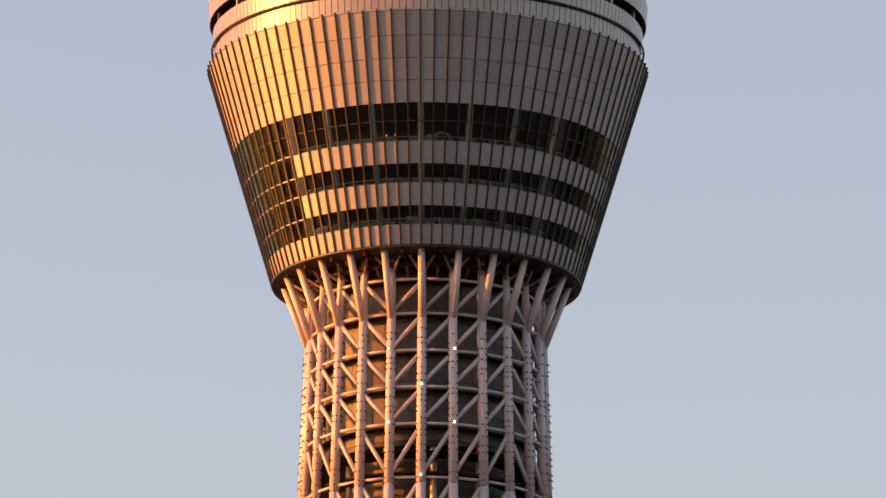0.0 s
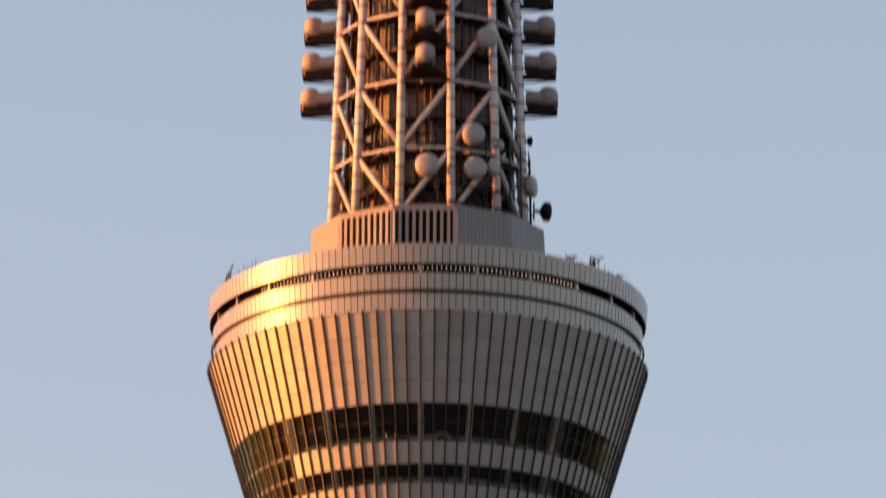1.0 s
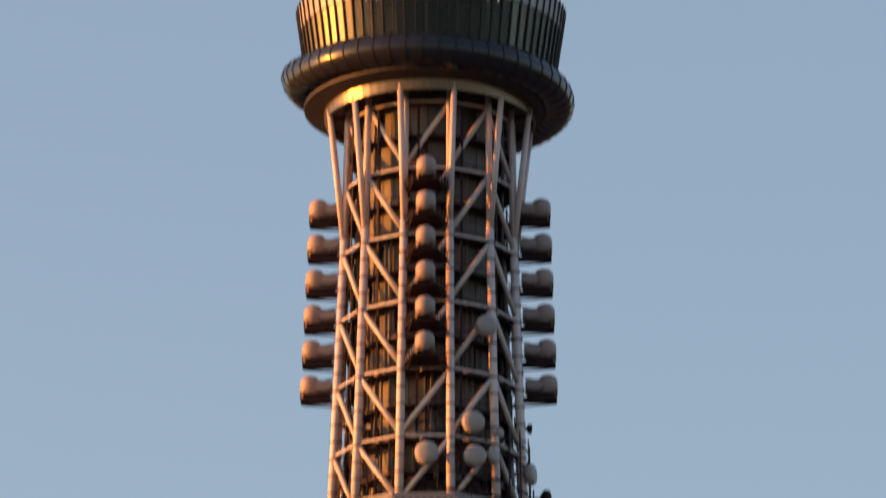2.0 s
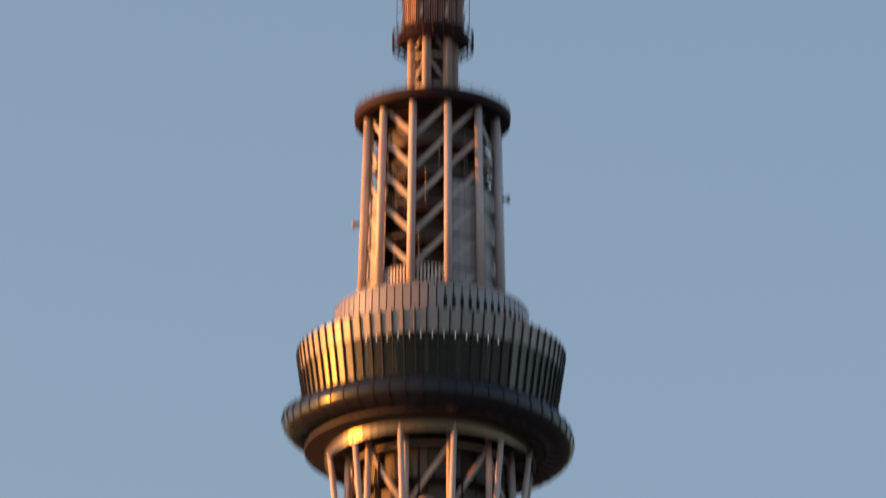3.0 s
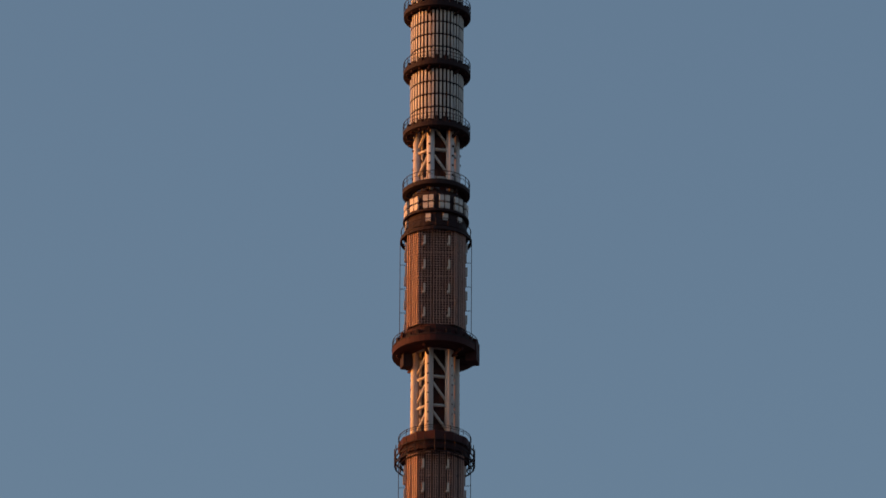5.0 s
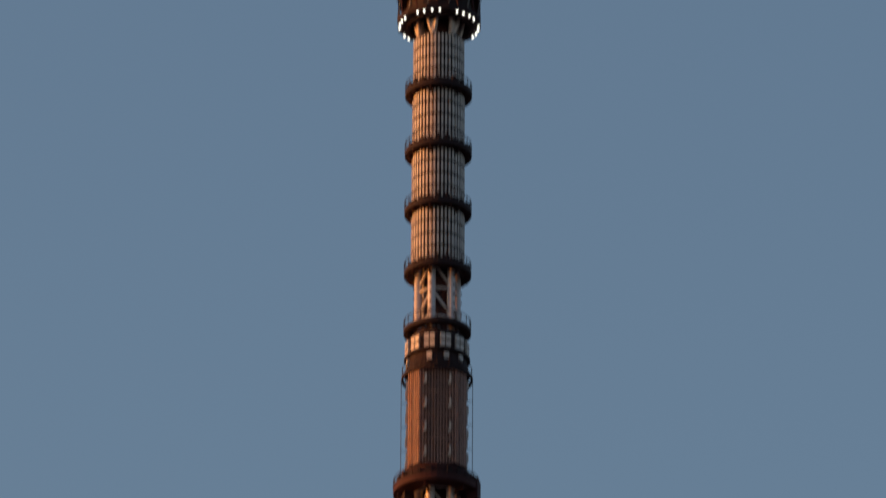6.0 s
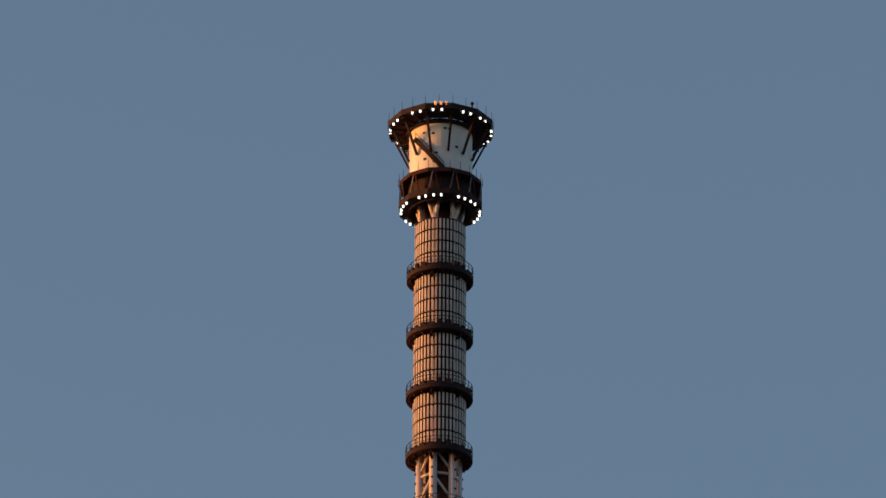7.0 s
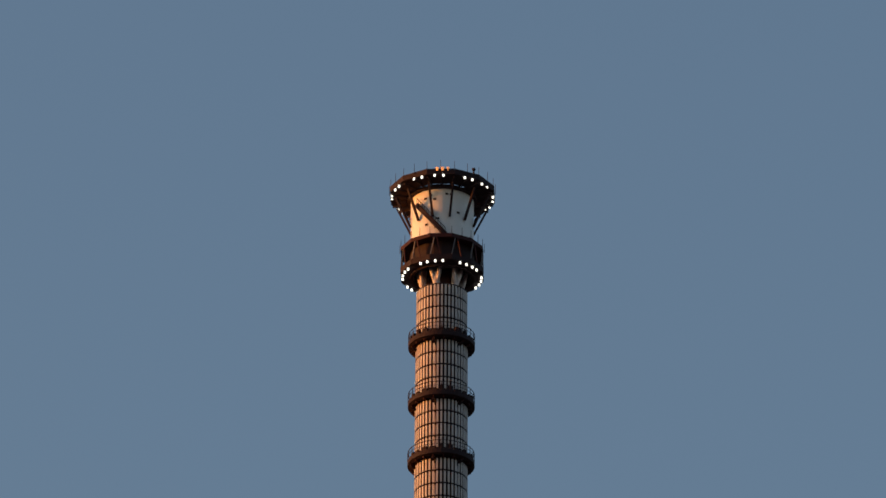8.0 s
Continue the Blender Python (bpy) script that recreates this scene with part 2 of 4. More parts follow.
for z in (314.2, 319.3, 324.4, 329.5, 334.2):
    part("walkway", ringbox(13.45, 14.6, z - 0.1, z + 0.1, 72), DARK, core)

# ---- observation deck ----
deck = thing("observation_deck", "flared grey metal-clad observation deck with three window bands", "observation deck")
BOT, TOP = (20.75, 337.6), (29.65, 367.3)


def face_r(z):
    return lerp(BOT[0], TOP[0], (z - BOT[1]) / (TOP[1] - BOT[1]))


part("soffit", lathe([(13.2, 337.0), (20.35, 337.35), (20.35, 337.6), (13.2, 337.4)], 96), SOFFIT, deck, "dark brown underside")
part("bottom_rim", ringbox(20.2, 20.85, 337.3, 337.6), FIN, deck)
part("soffit_ring", ringbox(16.0, 16.5, 335.8, 336.3), DARKRED, deck)
part("soffit_ring", ringbox(14.2, 14.6, 335.4, 335.9), DARKRED, deck)
for k in range(24):
    part("soffit_beam", bar(P(13.4, A0 + 7.5 + 15 * k, 336.6), P(20.0, A0 + 7.5 + 15 * k, 336.9), 0.35, 0.5, (0, 0, 1)), DARKRED, deck)
for k in range(24):
    az = A0 + 15 * k
    for d in (-1, 1):
        part("soffit_strut", tube(P(15.5, az, 335.0), P(17.9, az + 5.5 * d, 336.9), 0.2, None, 7), SCREEN, deck)
    part("soffit_strut", tube(P(14.0, az + 7.5, 334.4), P(16.3, az + 7.5, 336.0), 0.22, None, 7), CORE, deck)
    part("hanger", tube(P(16.25, az + 3.5, 335.9), P(16.25, az + 3.5, 337.1), 0.12, None, 6), DARK, deck)
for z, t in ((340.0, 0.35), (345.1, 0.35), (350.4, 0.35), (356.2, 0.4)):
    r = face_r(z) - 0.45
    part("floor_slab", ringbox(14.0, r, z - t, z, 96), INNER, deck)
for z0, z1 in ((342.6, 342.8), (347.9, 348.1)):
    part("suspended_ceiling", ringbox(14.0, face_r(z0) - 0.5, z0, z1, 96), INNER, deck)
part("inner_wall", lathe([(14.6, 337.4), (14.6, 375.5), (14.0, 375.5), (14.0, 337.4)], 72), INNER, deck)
for k in range(24):
    az = A0 + 15 * k
    part("deck_column", tube(P(face_r(338) - 0.7, az, 337.8), P(face_r(366) - 0.7, az, 366), 0.45, None, 10), INCOL, deck, smooth=True)

BAY = 3.75
ROWS = [("spandrel_panel", 337.6, 340.17), ("spandrel_panel", 342.5, 345.44), ("spandrel_panel", 347.83, 350.75),
        ("cladding_panel", 355.56, 358.45), ("cladding_panel", 358.45, 361.27), ("cladding_panel", 361.27, 364.16), ("cladding_panel", 364.16, 367.3)]
PANES = [(340.17, 342.5), (345.44, 347.83), (350.75, 353.29), (353.29, 355.56)]
rest = bmesh.new()
shared = {}
for name, z0, z1 in ROWS:
    shared[z0] = finish(plate(face_r(z0), z0, face_r(z1), z1, 0, BAY, 0.12, 0.034), name, PANEL)
for z0, z1 in PANES + [(342.5, 345.44), (347.83, 350.75)]:
    shared[("pane", z0)] = finish(plate(face_r(z0) - 0.08, z0, face_r(z1) - 0.08, z1, 0, BAY, 0.05, 0.03), "pane", GLASS)
shared["fin"] = finish(bar(P(face_r(337.5) + 0.1, 0, 337.5), P(face_r(367.62) + 0.1, 0, 367.62), 0.165, 0.25, (0, -1, 0)), "fin", FIN)
panes_back = bmesh.new()
for j in range(96):
    az = A0 + BAY * j
    mid = (az + BAY / 2 + 180) % 360 - 180
    full_glass = -110 < mid < -47
    front = abs(mid) < 101
    for name, z0, z1 in ROWS:
        if full_glass and z0 in (342.5, 347.83):
            continue
        if front:
            part(name, shared[z0], None, deck, m=turn(az))
        else:
            join(rest, shared[z0], turn(az))
    for z0, z1 in PANES + ([(342.5, 345.44), (347.83, 350.75)] if full_glass else []):
        if front:
            part("pane", shared[("pane", z0)], None, deck, m=turn(az))
        else:
            join(panes_back, shared[("pane", z0)], turn(az))
    part("fin", shared["fin"], None, deck, m=turn(az))
tagged(part("rear_cladding", rest, PANEL, deck), kind="stuff")
tagged(part("rear_glazing", panes_back, GLASS, deck), kind="stuff")
for z in (353.29,):
    part("transom", ringbox(face_r(z) - 0.2, face_r(z) + 0.02, z - 0.04, z + 0.04), SOFFIT, deck)
for z in (342.5, 345.44, 347.83, 350.75):
    part("transom", ringbox(face_r(z) - 0.2, face_r(z) + 0.04, z - 0.06, z + 0.06, 24, A0 - 108.75, A0 - 45), PANEL, deck)
part("top_coping", ringbox(28.6, 29.75, 367.3, 367.5), DRUM, deck)
# rails and counters inside the windows
for z in (340.0, 345.1, 350.4):
    r = face_r(z + 1) - 0.75
    part("handrail", ringbox(r, r + 0.08, z + 1.0, z + 1.1, 96), INCOL, deck)
    part("handrail", ringbox(r, r + 0.06, z + 0.55, z + 0.61, 96), COUNTER, deck)
    bm = bmesh.new()
    for k in range(144):
        tube(P(r + 0.04, A0 + 2.5 * k, z), P(r + 0.04, A0 + 2.5 * k, z + 1.0), 0.04, None, 4, bm)
    tagged(part("baluster", bm, COUNTER, deck, "thin posts under the handrail"), kind="stuff")
    bm = bmesh.new()
    for k in range(60):
        az = rnd.uniform(-60, 60)
        w, h = rnd.uniform(0.5, 2.2), rnd.uniform(0.6, 1.5)
        rr = r - rnd.uniform(0.4, 1.9)
        bar(P(rr, az, z), P(rr, az, z + h), w, 0.5, P(1, az, 0), bm)
    tagged(part("counter", bm, COUNTER, deck, "low counters and stands behind the windows"), kind="stuff")

# ---- drum on the deck's roof ----
drum = thing("roof_drum", "pale metal drum and parapet crowning the observation deck", "roof drum")
part("drum_wall", lathe([(28.7, 367.4), (28.7, 372.6), (27.9, 372.6), (27.9, 374.0), (29.5, 374.0), (29.5, 376.4), (28.0, 376.4), (28.0, 367.4)], 96), DARK, drum)
part("roof_slab", ringbox(12.0, 28.1, 375.4, 375.8), SCREEN, drum)
part("guide_ring", lathe([(29.28 + 0.15 * math.cos(a), 370.2 + 0.15 * math.sin(a)) for a in (0, 1.05, 2.1, 3.14, 4.2, 5.25)], 96), FIN, drum)
half = BAY / 2
d_rows = [("drum_panel", 28.76, 367.5, 28.96, 370.0), ("drum_panel", 28.98, 370.45, 29.18, 372.75), ("parapet_panel", 29.62, 373.85, 29.84, 376.6)]
d_mesh = [finish(plate(r0, z0, r1, z1, 0, half, 0.14, 0.05), n, DRUM) for n, r0, z0, r1, z1 in d_rows]
rest = bmesh.new()
for j in range(192):
    az = A0 + half * j
    mid = (az + half / 2 + 180) % 360 - 180
    for (n, *_), me in zip(d_rows, d_mesh):
        if abs(mid) < 92:
            part(n, me, None, drum, m=turn(az))
        else:
            join(rest, me, turn(az))
tagged(part("rear_panels", rest, DRUM, drum), kind="stuff")
for k in range(48):
    part("ring_clip", bar(P(28.9, A0 + 7.5 * k, 370.2), P(29.3, A0 + 7.5 * k, 370.2), 0.12, 0.12, (0, 0, 1)), FIN, drum)
lampm = finish(bar(P(28.4, 0, 373.5), P(28.4, 0, 373.74), 0.08, 0.2, (0, -1, 0)), "slot_lamp", SLOTLAMP)
for j in range(288):
    mid = (A0 + 1.25 * j + 0.62 + 180) % 360 - 180
    if -52 < mid < 46:
        part("slot_lamp", lampm, None, drum, "small white lamp in the dark slot", m=turn(A0 + 1.25 * j + 0.62))
brk = finish(bar(P(28.9, 0, 372.4), P(28.9, 0, 373.9), 0.36, 0.4, (0, -1, 0)), "bracket", DRUM)
for k in range(24):
    part("bracket", brk, None, drum, m=turn(A0 + 15 * k))

# ---- screen wall round the shaft's foot ----
screen = thing("louvred_screen", "twelve-sided grey screen wall with two louvred faces on the roof", "screen wall")
RS, Z0, Z1 = 16.25, 375.8, 386.5
for k in range(12):
    a, b = A0 - 15 + 30 * k, A0 + 15 + 30 * k
    mid = (a + 15 + 180) % 360 - 180
    out = P(1, a + 15, 0)
    if abs(mid - A0) < 1 or abs(mid - A0 + 30) < 1:
        pa, pb = P(RS, a, 0), P(RS, b, 0)
        n = 9
        part("backing", bar(P(RS - 1.0, a, 381) , P(RS - 1.0, b, 381), 10.0, 0.1, out), DARK, screen)
        part("rail", bar(pa + Vector((0, 0, Z1 - 0.4)), pb + Vector((0, 0, Z1 - 0.4)), 0.8, 0.3, out), SCREEN, screen)
        part("rail", bar(pa + Vector((0, 0, 376.8)), pb + Vector((0, 0, 376.8)), 2.0, 0.3, out), SCREEN, screen)
        for i in range(n + 1):
            p = pa.lerp(pb, i / n)
            w = 0.42 if 0 < i < n else 0.7
            part("slat", bar(p + Vector((0, 0, 377.7)), p + Vector((0, 0, Z1 - 0.75)), w, 0.35, out), SCREEN, screen)
    else:
        n = 14
        pa, pb = P(RS, a, 0), P(RS, b, 0)
        for i in range(n):
            p, q = pa.lerp(pb, (i + 0.03) / n), pa.lerp(pb, (i + 0.97) / n)
            c = (p + q) / 2
            part("screen_board", bar(c + Vector((0, 0, Z0)), c + Vector((0, 0, Z1)), (q - p).length, 0.2, out), SCREEN, screen)
        part("backing", bar(P(RS - 0.25, a, 381), P(RS - 0.25, b, 381), 10.2, 0.1, out), DARK, screen)

# ---- upper shaft ----
upper = thing("upper_shaft", "white steel lattice shaft of twelve columns round a dark core", "tower shaft")


def up_r(z):
    return lerp(13.9, 12.0, (z - 377) / 50)


ULEV = [376.2, 385.9, 395.6, 405.4, 415.1, 424.9, 434.6, 444.4]
for k in range(12):
    az = A0 - 15 + 30 * k
    part("column", tube(P(up_r(375.8), az, 375.8), P(up_r(427), az, 427), 0.62, 0.56, 14), WHITE, upper, smooth=True)
    part("column_head", tube(P(up_r(426.5), az, 426.5), P(11.6, az, 447), 0.5, 0.46, 12), WHITE, upper, smooth=True)
    part("raking_strut", tube(P(up_r(426), az, 426), P(14.3, az, 446.0), 0.46, 0.42, 12), WHITE, upper, smooth=True)
    for i, z in enumerate(ULEV):
        b = az + 30
        r = up_r(z)
        part("ring_beam", bar(P(r, az, z), P(r, b, z), 0.28, 0.3, P(1, az + 15, 0)), SHADED_WHITE, upper)
        if i + 1 < len(ULEV):
            z2 = ULEV[i + 1]
            kk = 2 * k if k < 6 else 2 * k - 24
            lo, hi = (az, b) if leans(kk - 1) else (b, az)
            part("brace", tube(P(r, lo, z + 0.3), P(up_r(z2), hi, z2 - 0.3), 0.36, None, 10), SHADED_WHITE, upper, smooth=True)
# Collars coloured near-black to stand for the shade gaps round the columns.
for k in range(12):
    az = A0 - 15 + 30 * k
    for i in range(20):
        c = P(up_r(378 + 2.45 * i), az, 378 + 2.45 * i)
        part("pipe_collar", tube(c - Vector((0, 0, 0.08)), c + Vector((0, 0, 0.08)), 0.72, None, 8), DARK, upper, "column collar coloured dark for the shade gap around it" if i + k == 0 else "")
ucore = thing("upper_core", "dark service core with pipes and walkways inside the shaft", "tower core")
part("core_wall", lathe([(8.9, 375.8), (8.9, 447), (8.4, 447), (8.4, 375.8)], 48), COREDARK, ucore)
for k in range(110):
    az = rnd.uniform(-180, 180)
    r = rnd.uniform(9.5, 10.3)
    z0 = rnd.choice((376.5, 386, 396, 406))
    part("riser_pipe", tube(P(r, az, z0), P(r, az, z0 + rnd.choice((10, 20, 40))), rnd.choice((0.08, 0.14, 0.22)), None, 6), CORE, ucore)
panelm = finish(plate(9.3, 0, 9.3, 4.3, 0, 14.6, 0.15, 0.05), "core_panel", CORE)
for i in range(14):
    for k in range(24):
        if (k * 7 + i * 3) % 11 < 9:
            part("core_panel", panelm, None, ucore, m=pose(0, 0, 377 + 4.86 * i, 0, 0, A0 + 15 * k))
for i in range(13):
    z = 381.0 + 4.86 * i
    part("walkway", ringbox(9.4, 11.3, z - 0.12, z + 0.12, 48), DARK, ucore)
    if i < 12:
        part("guard_rail", ringbox(11.2, 11.3, z + 1.0, z + 1.1, 48), DARK, ucore)

    for k in range(24):
        az = A0 + 15 * k + 4
        part("walkway_post", tube(P(11.25, az, z), P(11.25, az, z + 1.1), 0.05, None, 4), DARK, ucore)
        if (k * 5 + i * 7) % 4 == 0:
            part("cabinet", bar(P(10.2, az, z + 0.12), P(10.2, az, z + 0.9 + 0.3 * ((k + i) % 4)), 0.7 + 0.4 * (k % 3), 0.6, P(1, az, 0)), (COREDARK, CORE, SCREEN)[(k + i) % 3], ucore)
for i, z in enumerate(ULEV[:-1]):
    for k in range(12):
        az = A0 - 15 + 30 * k
        part("tie_bar", tube(P(up_r(z), az + 15, z) * 0.966 + Vector((0, 0, z * 0.034)), P(9.4, az + 4, z), 0.13, None, 6), SHADED_WHITE, ucore)
        part("tie_bar", tube(P(up_r(z), az, z), P(9.4, az + 12, z - 0.2), 0.13, None, 6), DARK, ucore)
        part("cable_tray", bar(P(11.6, az + 9, z + 0.3), P(11.45, az + 9, z + 9.3), 0.35, 0.12, P(1, az + 9, 0)), DARK, ucore)
for z, a, b in ((386.9, -40, 40), (388.8, -30, 30), (390.6, -60, 20), (392.4, 0, 60), (395.9, 15, 95)):
    part("service_rail", ringbox(up_r(z) - 0.85, up_r(z) - 0.7, z - 0.08, z + 0.08, 30, a, b), DARK, ucore)
for z, a, b in ((387.6, 2, 108), (390.0, 20, 112), (393.9, 12, 100), (396.6, 40, 112)):
    part("service_rail", ringbox(up_r(z) + 0.5, up_r(z) + 0.68, z - 0.09, z + 0.09, 30, a, b), DARK, ucore)
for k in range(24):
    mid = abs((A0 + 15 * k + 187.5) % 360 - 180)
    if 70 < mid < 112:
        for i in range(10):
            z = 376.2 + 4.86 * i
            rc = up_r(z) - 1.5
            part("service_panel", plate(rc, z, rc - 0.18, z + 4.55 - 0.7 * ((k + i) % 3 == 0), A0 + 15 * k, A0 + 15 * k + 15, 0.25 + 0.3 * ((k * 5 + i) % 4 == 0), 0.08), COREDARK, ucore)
for az in (34, 52, 64, 80, 92):
    part("service_post", tube(P(14.1, az, 386.4), P(13.8, az, 398.5), 0.1, None, 6), DARK, ucore)

clutter = random.Random(11)
for mat, n, word in ((DARK, 170, "dark pipework and frames round the core"), (CORE, 70, "brown ducts round the core")):
    bm = bmesh.new()
    for i in range(n):
        az, r, z = clutter.uniform(-100, 100), clutter.uniform(10.9, 12.6), 386.5 + 13 * clutter.random() ** 1.6
        if i % 3 == 0:
            tube(P(r, az, z), P(r, az + clutter.uniform(5, 16), z + clutter.uniform(-0.3, 0.3)), 0.1, None, 5, bm)
        elif i % 3 == 1:
            tube(P(r, az, z), P(r - 0.2, az + clutter.uniform(-2, 2), z + clutter.uniform(1.5, 4.0)), 0.09, None, 5, bm)
        else:
            bar(P(r, az, z), P(r, az, z + clutter.uniform(0.4, 1.4)), clutter.uniform(0.4, 1.3), 0.4, P(1, az, 0), bm)
    tagged(part("pipework", bm, mat, ucore, word), kind="stuff")
screen_lamp = finish(box(-0.14, 0.14, -0.14, 0.14, -0.14, 0.14), "lens", LAMP)
for az in (-24, -18):
    c = P(16.55, az, 377.2)
    rl = thing("roof_lamp", "small lit white lamp at the foot of the screen", "lamp", "lamps on the roof", m=pose(c.x, c.y, c.z, 0, 0, az))
    part("lens", screen_lamp, None, rl)
    part("stem", box(-0.05, 0.05, -0.05, 0.05, -1.4, -0.14), DARK, rl)

# ---- drum antennas on balconies ----
def drum_antenna(inner, outer, label):
    t = thing("drum_antenna", label, "antenna", "drum antennas on the shaft")
    bm = bmesh.new()
    prof = [(0.0, 3.0), (0.5, 2.94), (0.95, 2.72), (1.25, 2.35), (1.35, 1.9), (1.35, 0.1), (0.0, 0.1)]
    lathe(prof, 20, closed=False, bm=bm)
    bmesh.ops.remove_doubles(bm, verts=bm.verts[:], dist=0.001)
    bmesh.ops.translate(bm, verts=bm.verts[:], vec=(0, -4.15, 0.6))
    part("radome", bm, RADOME, t, smooth=True)
    bm = tube((0, -3.4, 1.85), (0, -1.1, 1.85), 1.12, 1.12, 16)
    part("feed_housing", bm, RADOME, t)
    bm = bmesh.new()
    outline = [(-inner, 0.2), (inner, 0.2), (inner, -1.4), (outer, -5.4), (-outer, -5.4), (-inner, -1.4)]
    lo, hi = [[bm.verts.new((x, y, z)) for x, y in outline] for z in (-0.16, 0.0)]
    bm.faces.new(lo[::-1])
    bm.faces.new(hi)
    for i in range(6):
        bm.faces.new((lo[i], lo[(i + 1) % 6], hi[(i + 1) % 6], hi[i]))
    floor = part("balcony", bm, DARK, t)
    for x in (-1, 1):
        part("side_beam", bar(((inner - 0.2) * x, 0.1, -0.7), ((outer - 0.1) * x, -5.3, -0.2), 0.14, 0.2, (0, 0, 1)), DARK, floor)
        for z in (0.5, 1.0):
            part("guard_rail", bar(((inner - 0.05) * x, -1.4, z), ((outer - 0.03) * x, -5.37, z), 0.06, 0.06, (0, 0, 1)), DARK, floor)
            part("guard_rail", bar(((inner - 0.05) * x, 0.1, z), ((inner - 0.05) * x, -1.4, z), 0.06, 0.06, (0, 0, 1)), DARK, floor)
        for y in (-5.35, -4.0, -2.7, -1.4):
            xx = x * lerp(outer - 0.03, inner - 0.05, (y + 5.4) / 4.0)
            part("rail_post", box(xx - 0.05, xx + 0.05, y - 0.05, y + 0.05, 0, 1.02), DARK, floor)
        part("hanger", tube(((inner - 0.1) * x, 0.2, 2.6), (outer * x, -3.0, 0.0), 0.06, None, 5), DARK, floor)
    part("guard_rail", bar((-outer, -5.37, 0.95), (outer, -5.37, 0.95), 0.06, 0.06, (0, 0, 1)), DARK, floor)
    part("stay", tube((0, 0.2, 3.6), (0, -2.4, 2.9), 0.07, None, 6), DARK, t)
    for x in (-0.9, 0.9):
        part("plinth", box(x - 0.12, x + 0.12, -5.0, -1.4, 0.0, 0.72), DARK, t)
    return t


broad_set = drum_antenna(2.9, 1.75, "domed brownish radome on a broad tapering dark balcony")
slim_set = drum_antenna(1.15, 1.2, "domed brownish radome on a slim dark balcony on the flank")
for src, turns in ((broad_set, (-2, 178)), (slim_set, (-92, 88))):
    placed = False
    for i in range(6):
        z = 404.8 + 5.12 * i
        for az in turns:
            p = P(up_r(z) - 0.7, az, z + (0.8 if az == -2 else 0))
            m = pose(p.x, p.y, p.z, 0, 0, az)
            if placed:
                copy_thing(src, m)
            else:
                src.matrix_basis = m
                placed = True


# ---- dish antennas ----
def dish_antenna(r, az, z, size, face, material=DISH, label="round white dish antenna clamped to the shaft"):
    c = P(r, az, z)
    t = thing("dish_antenna", label, "dish", "dish antennas on the shaft", m=pose(c.x, c.y, c.z, 0, 0, face))
    bm = bmesh.new()
    prof = [(0.0, 0.30), (0.5, 0.27), (0.85, 0.16), (1.0, 0.0), (1.0, -0.45), (0.75, -0.65), (0.3, -0.9), (0.0, -0.9)]
    lathe([(size * a, size * b) for a, b in prof], 24, closed=False, bm=bm)
    bmesh.ops.remove_doubles(bm, verts=bm.verts[:], dist=0.001)
    bmesh.ops.rotate(bm, verts=bm.verts[:], matrix=Matrix.Rotation(radians(90), 3, "X"))
    part("reflector", bm, material, t, smooth=True)
    part("hub", tube((0, size * 0.85, 0), (0, size * 0.85 + 1.0, 0), 0.25, None, 10), DARK, t)
    part("mount_pipe", tube((0.0, size * 0.85 + 0.9, -size), (0.0, size * 0.85 + 0.9, size), 0.12, None, 8), DARK, t)
    part("strut", tube((0, size * 0.85 + 0.8, -0.5), (0, size * 0.85 + 3.6, -0.8), 0.09, None, 6), DARK, t)
    return t


for a in ((14.9, -1, 392.5, 1.62, -3), (15.0, 24, 397.3, 1.55, 12), (15.0, 25, 392.5, 1.55, 12), (14.4, 33, 411.6, 1.5, 20), (14.2, 39, 393.2, 0.95, 40),
          (13.8, 45, 397.0, 0.7, 46), (14.8, 74, 392.9, 1.5, 72)):
    dish_antenna(*a)
dish_antenna(16.5, 96, 391.2, 1.35, 96, DARK, "dark dish antenna seen edge-on beside the screen")
dish_antenna(14.0, 93, 401.0, 0.7, 93, DARK, "small dark dish on the shaft's flank")


